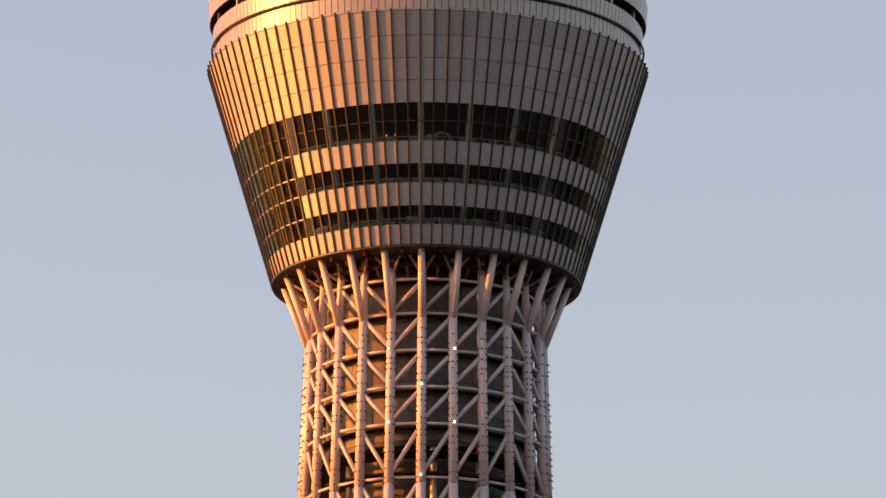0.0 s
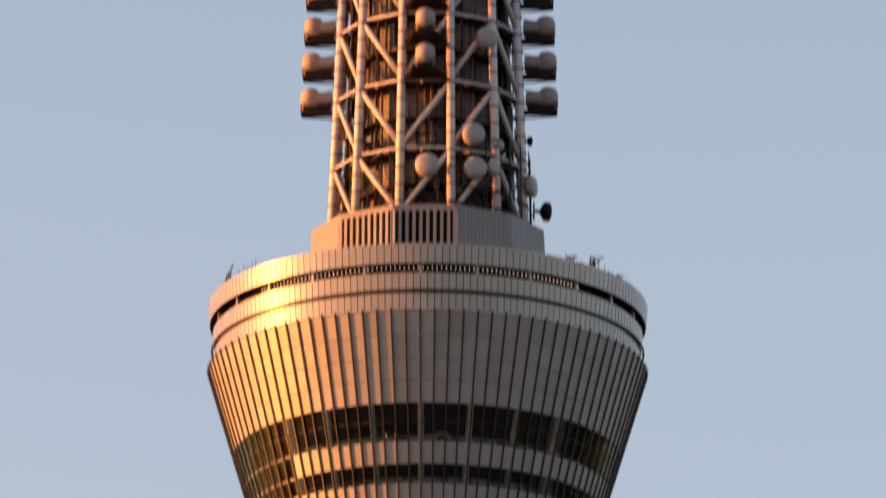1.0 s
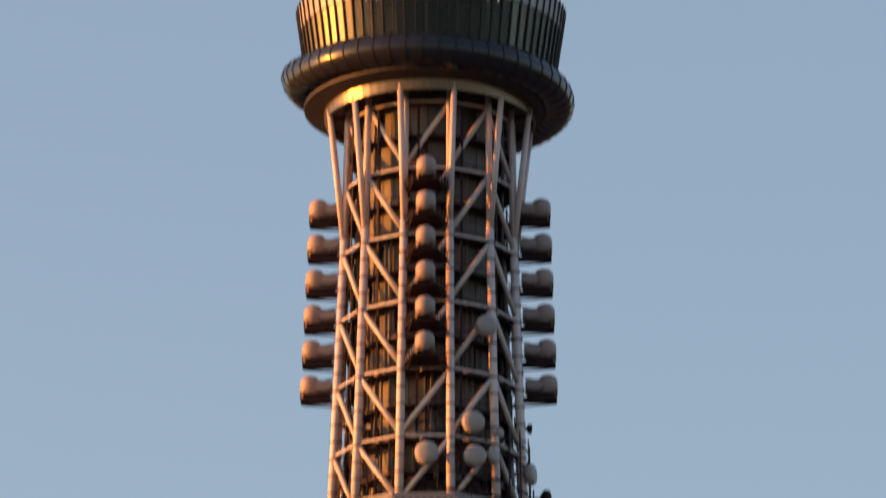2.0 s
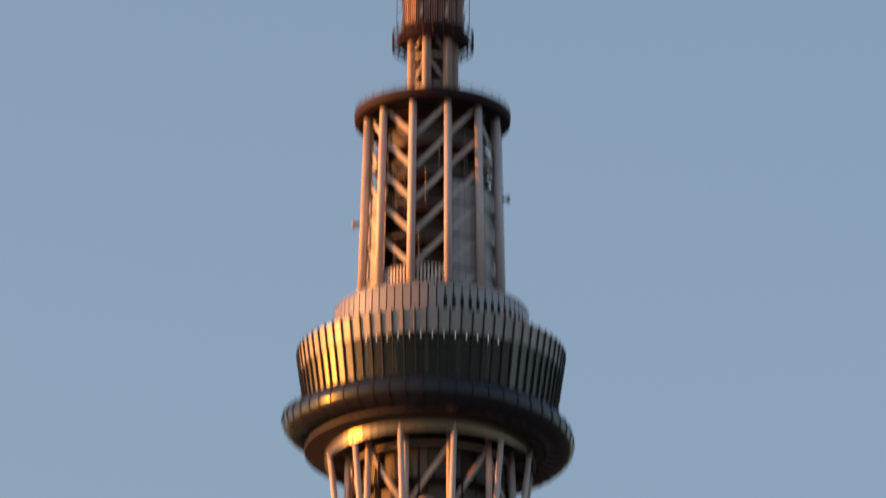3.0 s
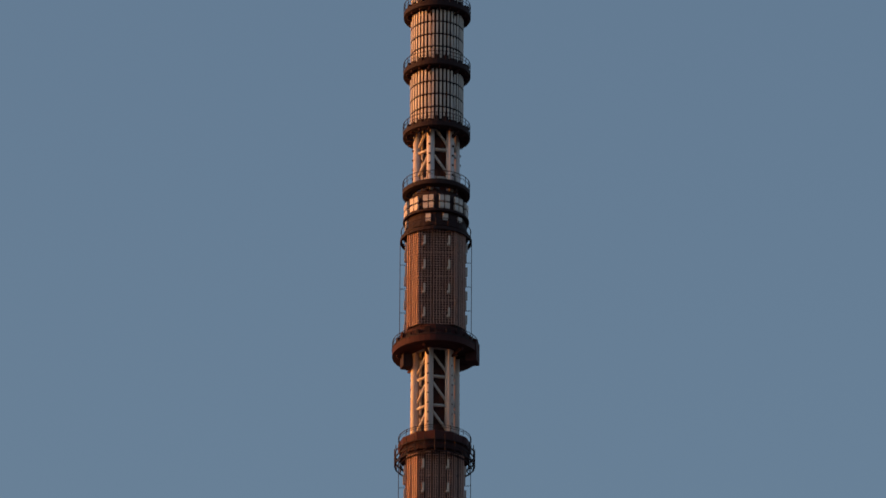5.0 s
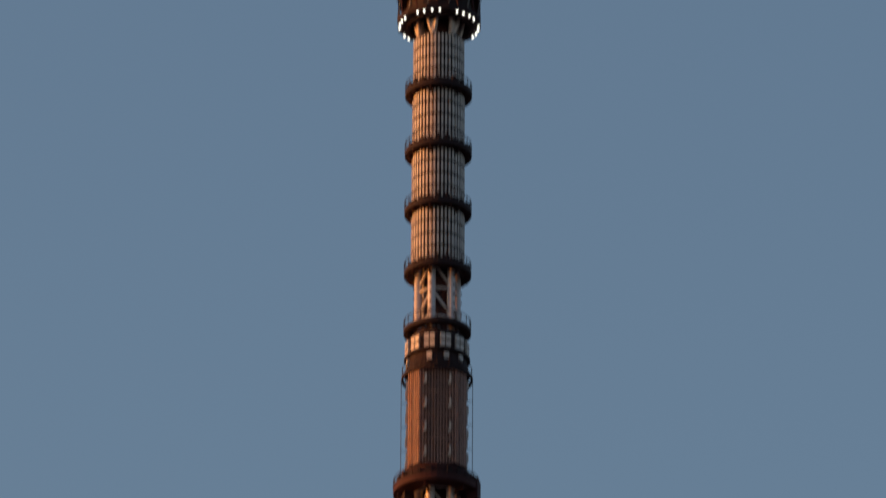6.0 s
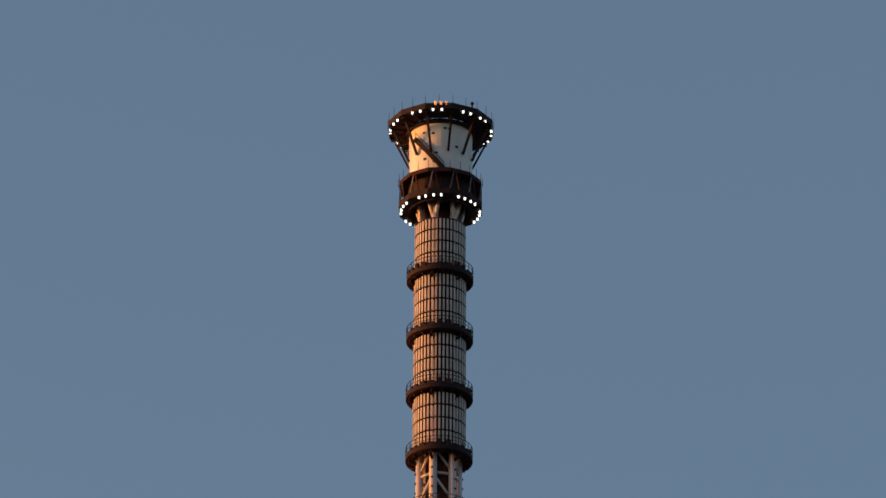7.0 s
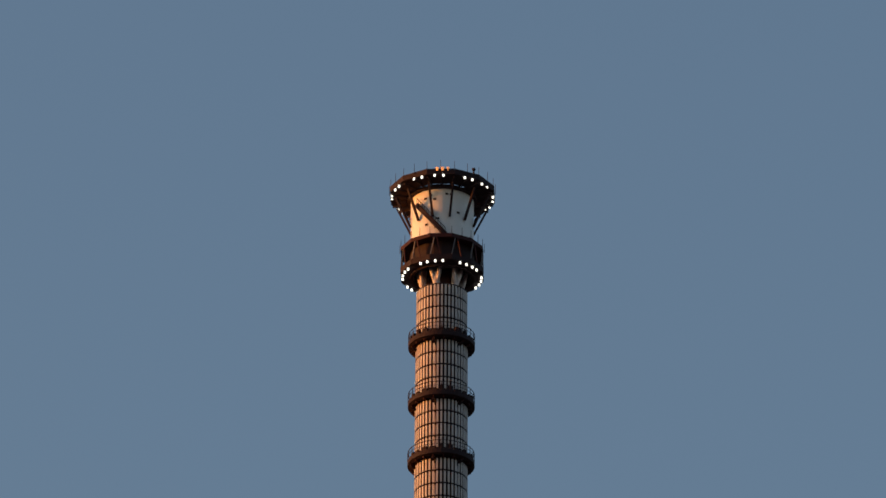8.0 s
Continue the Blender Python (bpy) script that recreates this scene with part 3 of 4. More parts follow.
# ---- roof gear ----
def roof_crane(az, r, s, label):
    c = P(r, az, 375.8)
    t = thing("roof_hoist", label, "hoist", m=pose(c.x, c.y, c.z, 0, 0, az))
    part("base", box(-1.1 * s, 0.9 * s, -0.6, 0.6, 0, 0.9 * s), DARK, t)
    bm = bmesh.new()
    for i in range(12):
        a, b = math.tau * i / 12, math.tau * (i + 1) / 12
        tube((s * (0.55 * math.cos(a) - 0.5), 0, s * (1.75 + 0.55 * math.sin(a))), (s * (0.55 * math.cos(b) - 0.5), 0, s * (1.75 + 0.55 * math.sin(b))), 0.09, None, 5, bm)
    part("winch_wheel", bm, DARK, t)
    part("winch_drum", tube((-0.5 * s, -0.3, 1.75 * s), (-0.5 * s, 0.3, 1.75 * s), 0.25 * s, None, 8), DARK, t)
    for x in (-0.95, -0.1, 0.75):
        part("post", tube((x * s, 0, 0.8 * s), (x * s * 0.9, 0, 2.6 * s), 0.08, 0.06, 6), DARK, t)
    part("crosshead", bar((-1.0 * s, 0, 2.3 * s), (0.9 * s, 0, 2.3 * s), 0.14, 0.14, (0, 0, 1)), DARK, t)
    part("jib", tube((-0.7 * s, 0, 2.5 * s), (1.7 * s, 0, 3.1 * s), 0.06, None, 6), DARK, t)
    part("jib", tube((0.6 * s, 0, 2.3 * s), (1.7 * s, 0, 3.1 * s), 0.05, None, 6), DARK, t)
    part("stay", tube((-0.6 * s, 0, 1.2 * s), (0.7 * s, 0, 2.4 * s), 0.06, None, 6), DARK, t)
    return t


roof_crane(-72, 28.3, 1.2, "small dark roof hoist behind the parapet")
roof_crane(53, 28.0, 1.15, "dark roof hoist with a raised jib behind the parapet")
roof_crane(43, 28.0, 0.75, "dark roof winch behind the parapet")
roof_crane(66, 28.2, 0.85, "small dark roof davit behind the parapet")
for az in (-80, -75, -70, -66, -63, -60, -58.5, -57, -55.5, -54, 40, 43, 46, 50, 56, 58, 60, 63, 69, 72, 74, 76, 78, 80, 83):
    c = P(28.6, az, 375.8)
    rod = thing("roof_rod", "thin dark rod standing on the deck's roof", "rod", "rods on the roof", m=pose(c.x, c.y, c.z))
    part("rod", tube((0, 0, 0), (0, 0, rnd.uniform(1.6, 2.6)), 0.06, 0.04, 5), DARK, rod)

# ---- upper gallery ----
gal = thing("upper_gallery", "round glazed upper gallery with white ribs and a ring corridor", "observation gallery")
part("fascia", lathe([(14.2, 445.0), (14.55, 444.9), (14.85, 446.9), (14.4, 447.0)], 72), FASCIA, gal, "pale metal fascia ring")
part("soffit", lathe([(8.5, 446.0), (14.1, 446.2), (17.5, 446.9), (17.5, 447.2), (8.5, 446.5)], 72), SOFFIT, gal)
for k in range(12):
    part("soffit_beam", bar(P(9, A0 + 30 * k, 445.8), P(14, A0 + 30 * k, 446.0), 0.35, 0.4, (0, 0, 1)), DARKRED, gal)


def ramp(az):
    """The ring corridor climbs from east to west."""
    return 2.6 * min(max((95 - az) / 190, 0), 1) + 1.3 * min(max((-68 - az) / 25, 0), 1)


def swing(az):
    """Its west end stands a little further out."""
    return 0.8 * min(max((-60 - az) / 30, 0), 1)


bm = bmesh.new()
rings = []
N = 120
for i in range(N + 1):
    az = -125 + 270 * i / N
    up = ramp(az)
    c = []
    for j in range(12):
        a = 2 * math.pi * j / 12
        c.append(bm.verts.new(P(17.5 + swing(az) + 2.4 * math.cos(a), az, 448.1 + up + 2.4 * math.sin(a))))
    rings.append(c)
for i in range(N):
    for j in range(12):
        bm.faces.new((rings[i][j], rings[i][(j + 1) % 12], rings[i + 1][(j + 1) % 12], rings[i + 1][j]))
bm.faces.new(rings[0]); bm.faces.new(rings[-1][::-1])
corridor = part("ring_corridor", bm, TUBE, gal, "dark glazed tube corridor", smooth=True)
for i in range(0, N + 1, 3):
    az = -125 + 270 * i / N
    up = ramp(az)
    bm = bmesh.new()
    for j in range(12):
        a, b = 2 * math.pi * j / 12, 2 * math.pi * (j + 1) / 12
        bar(P(17.5 + swing(az) + 2.44 * math.cos(a), az, 448.1 + up + 2.44 * math.sin(a)), P(17.5 + swing(az) + 2.44 * math.cos(b), az, 448.1 + up + 2.44 * math.sin(b)), 0.14, 0.1, P(1, az, 0) * math.cos((a + b) / 2) + Vector((0, 0, math.sin((a + b) / 2))), bm)
    part("rib", bm, DARK, corridor)
GB = 5.0
g_pane = finish(plate(16.75, 449.0, 18.05, 458.0, 0, GB, 0.06, 0.03), "pane", GLASS2)
g_white = finish(plate(18.1, 458.0, 18.55, 461.4, 0, GB, 0.12, 0.1), "band_panel", PANEL)
g_fin = finish(bar(P(16.9, 0, 449.0), P(18.66, 0, 461.45), 0.15, 0.3, (0, -1, 0)), "fin", FIN)
g_lamp = finish(bar(P(18.12, 0, 457.3), P(18.2, 0, 457.9), 0.09, 0.12, (0, -1, 0)), "gallery_lamp", SLOTLAMP)
for k in range(72):
    az = A0 + GB * k
    part("pane", g_pane, None, gal, m=turn(az))
    part("band_panel", g_white, None, gal, m=turn(az))
    part("fin", g_fin, None, gal, m=turn(az))
    if abs((az + 182.5) % 360 - 180) < 34:
        part("gallery_lamp", g_lamp, None, gal, "small white lamp under the pale band", m=turn(az + GB / 2))
part("band_backing", lathe([(17.8, 457.8), (18.25, 461.3), (17.7, 461.3), (17.3, 457.8)], 72), DARK, gal)
part("terrace", ringbox(12.0, 17.9, 460.6, 460.9, 72), DARK, gal)
drum_plate = finish(plate(13.75, 460.9, 13.55, 467.1, 0, 5.0, 0.2, 0.09), "roof_drum_plate", DRUM)
for k in range(72):
    part("roof_drum_plate", drum_plate, None, gal, m=turn(A0 + 5 * k))
    if 1 < k < 20:
        part("slot_window", plate(13.74, 463.1, 13.66, 465.2, A0 + 5 * k - 1.1, A0 + 5 * k + 1.1, 0.25, 0.02), DARK, gal, "dark upright slot between plates")
part("roof_drum_core", lathe([(13.4, 460.9), (13.25, 466.9), (9.0, 467.4), (9.0, 460.9)], 60), DARK, gal)
part("drum_rim", ringbox(13.2, 13.6, 467.1, 467.3, 60), DRUM, gal)
part("inner_wall", lathe([(13.0, 446.6), (13.0, 460.4), (12.5, 460.4), (12.5, 446.6)], 60), LINING, gal)
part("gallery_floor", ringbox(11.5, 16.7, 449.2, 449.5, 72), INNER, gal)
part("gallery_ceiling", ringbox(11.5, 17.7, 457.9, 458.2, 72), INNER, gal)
for k in range(24):
    part("gallery_column", tube(P(15.8, A0 + 15 * k, 449.5), P(17.0, A0 + 15 * k, 457.7), 0.3, None, 8), INCOL, gal, smooth=True)

# ---- top shaft ----
top = thing("top_shaft", "short white lattice shaft with wide flat braces and grey cladding", "tower shaft")


def top_r(z):
    return lerp(10.05, 9.3, (z - 468) / 28)


TLEV = [466.4, 471.3, 476.2, 481.1, 486.0, 490.9, 495.7]
clad = {(-60): 484, 30: 484.5, 60: 484.5, 90: 484.5, 120: 484, -90: 484, -120: 484}
for k in range(12):
    az = A0 - 15 + 30 * k
    part("column", tube(P(top_r(466), az, 466), P(top_r(496), az, 496), 0.6, 0.55, 14), WHITE, top, smooth=True)
    kk = 2 * k if k < 6 else 2 * k - 24
    for i in range(6):
        z, z2 = TLEV[i], TLEV[i + 1]
        lo, hi = (az, az + 30) if leans(kk - 1) else (az + 30, az)
        part("brace", bar(P(top_r(z) - 0.7, lo, z), P(top_r(z2) - 0.7, hi, z2), 0.55, 0.3, P(1, az + 15, 0)), SHADED_WHITE, top)
        part("ring_beam", bar(P(top_r(z2) - 0.6, az, z2), P(top_r(z2) - 0.6, az + 30, z2), 0.2, 0.25, P(1, az + 15, 0)), CORE, top)
    mid = (30 * k + 180) % 360 - 180
    if mid in clad:
        n = 5
        for i in range(n):
            a, b = az + 30 * i / n, az + 30 * (i + 1) / n
            part("cladding_panel", plate(top_r(466) - 0.9, 466, top_r(484) - 0.9, clad[mid], a, b, 0.12, 0.03), CLAD, top)
part("core_wall", lathe([(6.2, 466), (6.2, 496), (5.8, 496), (5.8, 466)], 36), COREDARK, top)
for i in range(6):
    z = 470.0 + 4.9 * i
    part("floor_grating", ringbox(6.2, 8.6, z, z + 0.2, 36), DARKRED, top)
for k in range(50):
    az, r, z = rnd.uniform(-180, 180), rnd.uniform(6.4, 8.6), rnd.uniform(468, 486)
    part("riser_pipe", tube(P(r, az, z), P(r, az, z + rnd.uniform(4, 9)), rnd.choice((0.12, 0.2, 0.3)), None, 6), CORE, top)
for k in range(20):
    az = A0 - 44 + 3.1 * k
    part("picket", bar(P(9.3, az, 466.6), P(9.3, az, 471.4), 0.26, 0.2, P(1, az, 0)), WHITE, top)
bm = bmesh.new()
for k in range(12):
    az = A0 - 15 + 30 * k
    for i in range(22):
        c = P(top_r(468 + 1.25 * i) + 0.55, az + 2.2, 468 + 1.25 * i)
        box(c.x - 0.17, c.x + 0.17, c.y - 0.17, c.y + 0.17, c.z - 0.12, c.z + 0.12, bm)
tagged(part("step_bolts", bm, DISH, top, "grey step bolts along the columns"), kind="stuff")
for k in range(24):
    az = A0 - 15 + 15 * k
    part("rail_post", tube(P(8.55, az, 470 + 4.9 * (k % 5)), P(8.55, az, 471.1 + 4.9 * (k % 5)), 0.05, None, 4), DARKRED, top)
    if k % 2 == 0:
        part("equipment_rack", bar(P(7.6, az + 6, 470.2 + 4.9 * (k // 2 % 5)), P(7.6, az + 6, 472.4 + 4.9 * (k // 2 % 5)), 1.1, 0.7, P(1, az + 6, 0)), (CORE, SCREEN, DARKRED)[k // 2 % 3], top)
roofring = thing("roof_ring", "dark round platform capping the top shaft", "platform")
part("disc", lathe([(3.0, 496.3), (10.3, 495.8), (10.9, 496.1), (11.0, 497.3), (10.3, 497.5), (3.0, 497.5)], 72), DARK, roofring)
part("guard_rail", ringbox(10.75, 10.83, 498.05, 498.12, 72), CORE, roofring)
for k in range(36):
    part("rail_post", tube(P(10.79, 10 * k, 497.2), P(10.79, 10 * k, 498.1), 0.05, None, 5), DARK, roofring)
dish_antenna(11.2, -100, 481.6, 0.55, -100, DISH, "small grey dish on the top shaft")
dish_antenna(10.9, 98, 485.4, 0.5, 98, DISH, "small grey dish on the top shaft")
dish_antenna(9.0, 62, 488.6, 0.9, 60)
dish_antenna(9.0, -62, 488.0, 0.8, -60)

# ---- antenna mast ----
mast = thing("antenna_mast", "slim six-legged white lattice antenna mast", "mast")
LEG = [(-15 + A0 + 60 * k) for k in range(6)]
z = 496.8
mlev = []
while z < 616:
    mlev.append(z)
    z += 4.45
for k, az in enumerate(LEG):
    part("leg", tube(P(3.03, az, 496.8), P(2.75, az, 616.5), 0.68, 0.52, 12), WHITE, mast, smooth=True)
    for i, z in enumerate(mlev[:-1]):
        z2 = mlev[i + 1]
        part("rung_beam", tube(P(2.95, az, z), P(2.95, az + 60, z), 0.22, None, 7), SHADED_WHITE, mast, smooth=True)
        lo, hi = (az, az + 60) if k in (5, 2) else (az + 60, az)
        part("brace", tube(P(2.95, lo, z + 0.2), P(2.93, hi, z2 - 0.2), 0.2, None, 7), SHADED_WHITE, mast, smooth=True)
# Solid dark core added between the legs; it hides the far ones.
part("inner_ladder", tube((0, 0, 497), (0, 0, 616), 1.9, None, 10), DARK, mast)
bm = bmesh.new()
for az in LEG:
    z = 498.0
    while z < 575:
        c = P(3.45, az, z)
        box(c.x - 0.14, c.x + 0.14, c.y - 0.14, c.y + 0.14, z - 0.1, z + 0.1, bm)
        z += 1.5
tagged(part("step_bolts", bm, DARK, mast, "dark step bolts along the legs"), kind="stuff")


def platform(z0, z1, r, sides=24, label="dark red-brown ring platform with a guard rail round the mast", material=DARKRED, rin=3.2, rail=1.2, posts=24, lip=0.5):
    t = thing("mast_platform", label, "platform", "ring platforms on the mast")
    floor = part("deck", lathe([(rin, z0 + 0.65), (r - lip, z0 + 0.4), (r, z0 + 0.55), (r, z1 - 0.2), (r - 0.3, z1), (rin, z1 - 0.15)], sides), material, t)
    if rail:
        part("guard_rail", ringbox(r - 0.08, r, z1 + rail - 0.08, z1 + rail, 36), DARK, floor)
        part("guard_rail", ringbox(r - 0.06, r, z1 + rail / 2 - 0.05, z1 + rail / 2, 36), DARK, floor)
        for k in range(posts):
            part("rail_post", tube(P(r - 0.04, 360 / posts * k, z1 - 0.1), P(r - 0.04, 360 / posts * k, z1 + rail), 0.05, None, 5), DARK, floor)
    for k in range(6):
        part("support_arm", bar(P(2.7, LEG[k], z0 - 0.5), P(r - 0.5, LEG[k], z0 + 0.1), 0.3, 0.4, (0, 0, 1)), material, t)
    return t


def basket(z0, z1, r, label):
    t = thing("mast_platform", label, "platform", "ring platforms on the mast")
    part("deck", ringbox(3.2, r - 0.9, z0 + 0.9, z1, 24), DARKRED, t)
    for z in (z0, (z0 + z1) / 2, z1):
        part("hoop", ringbox(r - 0.14, r, z, z + 0.16, 24), DARK, t)
        part("hoop", ringbox(r - 1.0, r - 0.86, z, z + 0.16, 24), DARK, t)
    for k in range(24):
        az = 15 * k
        part("upright", tube(P(r - 0.07, az, z0), P(r - 0.07, az, z1 + 0.9), 0.07, None, 5), DARK, t)
        part("spoke", tube(P(r - 0.07, az, z0), P(r - 0.95, az + 7, z1), 0.07, None, 5), DARK, t)
    return t


basket(507.3, 509.3, 5.75, "dark open basket platform under the brown antenna")
platform(525.6, 527.6, 5.2, 12, rail=0.7, posts=14)
basket(524.0, 525.8, 5.75, "dark open basket platform above the brown antenna")
broad = platform(540.4, 542.3, 6.15, 48, "broad dark red disc platform on the mast", lip=1.0, rail=0.9)
part("upper_deck", lathe([(3.4, 542.2), (5.3, 542.2), (5.3, 543.5), (5.1, 543.7), (3.4, 543.7)], 48), DARKRED, broad)
part("rim_ring", ringbox(5.85, 6.2, 541.9, 542.1, 48), DARK, broad)
for k in range(24):
    az = 15 * k + 4
    part("locker", bar(P(5.62, az, 542.2), P(5.62, az, 542.8 + 0.25 * (k % 3)), 0.5 + 0.25 * (k % 2), 0.4, P(1, az, 0)), DARK if k % 4 else DARKRED, broad)
pc = thing("equipment_box", "dark red equipment box hung on the broad platform", "equipment box")
part("box", bar(P(5.4, 78, 539.6), P(5.4, 78, 542.8), 2.2, 1.6, P(1, 78, 0)), DARKRED, pc)
part("bracket", bar(P(3.0, 78, 540.6), P(5.6, 78, 540.6), 0.3, 0.3, (0, 0, 1)), DARK, pc)
pd = thing("equipment_box", "small dark box hung under the broad platform", "equipment box")
part("box", bar(P(4.3, -72, 538.7), P(4.3, -72, 540.6), 1.5, 1.4, P(1, -72, 0)), DARK, pd)
part("bracket", bar(P(2.9, -72, 540.3), P(4.4, -72, 540.3), 0.3, 0.3, (0, 0, 1)), DARKRED, pd)


GRID_TURN = 2.0
CORNERS = [s_ * 90 + d + GRID_TURN for s_ in range(4) for d in (-32, 32)]      # wide faces with cut corners


def ladder_panel(w, height, cols, tiers, closed):
    """A narrow welded grid: uprights, closely spaced rungs, heavier rails between the tiers."""
    bm = bmesh.new()
    for i in range(cols + closed):
        x = -w / 2 + w * i / cols
        box(x - 0.045, x + 0.045, -0.06, 0.06, 0, height, bm)
    h = height / tiers
    for i in range(tiers):
        for q in range(10):
            z = h * (i + 0.03 + 0.94 * q / 9)
            box(-w / 2 - 0.03, w / 2 + 0.03, -0.09, 0.01, z - 0.038, z + 0.038, bm)
    return bm


def grid_antenna(z0, z1, r, strip, gap, label):
    t = thing("grid_antenna", label, "antenna", "brown grid antennas on the mast")
    tiers = 4
    h = (z1 - z0) / tiers
    shared_strip = {}
    ring = [P(r, az, 0) for az in CORNERS]
    for i, p in enumerate(ring):
        q = ring[(i + 1) % 8]
        length = (q - p).length
        n = max(1, round(length / (strip + gap)))
        if n not in shared_strip:
            shared_strip[n] = finish(ladder_panel(length / n - gap, z1 - z0, 2, tiers, gap > 0.1), "ladder_panel", GRID)
        out = math.degrees(math.atan2((p + q).x, -(p + q).y))
        for k in range(n):
            c = p.lerp(q, (k + 0.5) / n)
            part("ladder_panel", shared_strip[n], None, t, m=pose(c.x, c.y, z0, 0, 0, out))
        part("backing", bar(p * 0.9 + Vector((0, 0, z0)), p * 0.9 + Vector((0, 0, z1)), 0.3, 0.3, p), DARKRED, t)
    dm = finish(box(-0.14, 0.14, -0.4, -0.12, h * 0.30, h * 0.66), "dipole", TILE)
    foot = finish(box(-0.3, 0.1, -0.34, 0.0, h * 0.28, h * 0.36), "dipole_foot", TILE)
    for i in range(tiers):
        for s_ in range(4):
            for x in (-1.75, 1.75):
                m = turn(90 * s_ + GRID_TURN) @ pose(x, -r * math.cos(radians(32)), z0 + h * i)
                part("dipole", dm, None, t, "short white dipole", m=m)
                part("dipole_foot", foot, None, t, m=m)
    part("inner_shell", lathe([(r - 1.0, z0), (r - 1.0, z1), (r - 1.15, z1), (r - 1.15, z0)], 24), DARK, t)
    for k in range(8):
        az = 45 * k - 5
        part("cage_wire", tube(P(5.12, az, z0), P(5.12, az, z1), 0.05, None, 5), DARK, t)
        for i in range(tiers):
            part("cage_spoke", tube(P(4.3, az, z0 + h * i), P(5.15, az, z0 + h * i), 0.05, None, 5), DARK, t)
    part("base_ring", ringbox(3.0, r - 0.5, z0 - 0.3, z0, 24), DARKRED, t)
    return t


grid_antenna(509.9, 524.6, 4.75, 0.72, 0.32, "brown antenna of upright ladder panels round the mast")
grid_antenna(544.3, 559.3, 4.8, 0.82, 0.02, "brown square grid antenna above the broad disc")
ho = thing("hoop_platform", "thin dark open hoop round the antenna's top", "platform")
part("hoop", ringbox(4.85, 5.12, 558.8, 559.3, 36), DARK, ho)
part("hoop", ringbox(4.98, 5.05, 560.5, 560.6, 36), DARK, ho)
for k in range(18):
    part("spoke", tube(P(4.3, 20 * k, 559.05), P(5.0, 20 * k, 559.05), 0.06, None, 5), DARK, ho)
    part("post", tube(P(5.0, 20 * k, 559.0), P(5.0, 20 * k, 560.6), 0.05, None, 5), DARK, ho)

bx = thing("panel_antenna", "ring of white box antennas under a dark platform", "antenna")
part("frame", lathe([(3.6, 559.5), (4.5, 559.5), (4.2, 562.0), (4.1, 565.0), (3.6, 565.7)], 24), DARK, bx)
for k in range(12):
    az = A0 - 12.5 + 30 * k
    for s in (-1, 1):
        for q in (0, 1):
            part("box_antenna", bar(P(4.45, az + 5.5 * s, 562.4 + 1.15 * q), P(4.45, az + 5.5 * s, 563.28 + 1.15 * q), 0.68, 0.3, P(1, az, 0)), TILE, bx)
    if k % 4 != 3:
        part("cabinet", bar(P(4.3, az + 2 * (k % 3), 560.3 + 0.2 * (k % 3)), P(4.3, az + 2 * (k % 3), 561.5), 0.75, 0.5, P(1, az, 0)), TILE, bx)
for z in (559.6, 561.9):
    part("hoop", ringbox(4.2, 4.75, z, z + 0.3, 36), DARK, bx)
platform(565.6, 567.0, 4.85, 48, "dark ring platform with a guard rail round the mast", DARK)
for z0, z1 in ((574.8, 576.2), (584.6, 586.0), (594.0, 595.4), (603.6, 605.0)):
    pl = platform(z0, z1, 4.85, 48, "dark ring platform with a guard rail round the mast", DARK)
    for k in range(22):
        az = 16.4 * k - 49
        part("junction_box", bar(P(4.4, az, z1 - 0.1), P(4.4, az, z1 + (0.35, 0.6, 0.45, 0.75, 0.3)[(3 * k + int(z0)) % 5]), 0.6 + 0.2 * (k % 3), 0.45, P(1, az, 0)), DARK, pl)
    for k in range(18):
        part("underside_beam", bar(P(3.9, 20 * k + 5, z0 + 0.35), P(4.5, 20 * k + 5, z0 + 0.3), 0.16, 0.3, (0, 0, 1)), DARKRED, pl)


def tile_antenna(z0, z1, r):
    t = thing("tile_antenna", "cylindrical antenna clad in narrow whitish tile panels", "antenna", "tile antennas on the mast")
    n, rows_ = 42, 4
    h = (z1 - z0) / rows_
    tm = finish(bar((0, -r + 0.06, 0.15), (0, -r + 0.06, h - 0.15), 0.28, 0.12, (0, -1, 0)), "tile", TILE)
    for i in range(rows_):
        for k in range(n):
            part("tile", tm, None, t, m=pose(0, 0, z0 + h * i, 0, 0, 360 / n * k))
    part("backing", lathe([(r - 0.5, z0), (r - 0.5, z1), (r - 0.7, z1), (r - 0.7, z0)], 42), DARK, t)
    part("base_ring", ringbox(2.9, r, z0 - 0.1, z0 + 0.08, 42), DARK, t)
    for i in range(1, rows_ + 1):
        part("clamp_ring", ringbox(r - 0.55, r - 0.02, z0 + h * i - 0.07, z0 + h * i + 0.07, 42), DARK, t)
    return t


tile_antenna(576.7, 584.9, 3.86)
tile_antenna(586.4, 594.4, 3.83)
tile_antenna(595.8, 604.0, 3.80)
tile_antenna(605.6, 613.0, 3.72)

# ---- head of the mast ----
collar = thing("collar_platform", "dark twelve-sided collar platform with white lamps under its rim", "platform")
part("side_wall", lathe([(5.95, 615.8), (6.2, 615.8), (6.25, 616.6), (6.05, 616.6)], 12, A0 + 15, 375 + A0), DARK, collar)
part("top_rim", lathe([(4.7, 619.4), (6.2, 619.4), (6.2, 620.0), (4.7, 620.0)], 12, A0 + 15, 375 + A0), DARKRED, collar)
part("bottom_ring", lathe([(4.2, 615.6), (6.15, 615.75), (6.15, 615.95), (4.2, 615.9)], 12, A0 + 15, 375 + A0), DARK, collar)
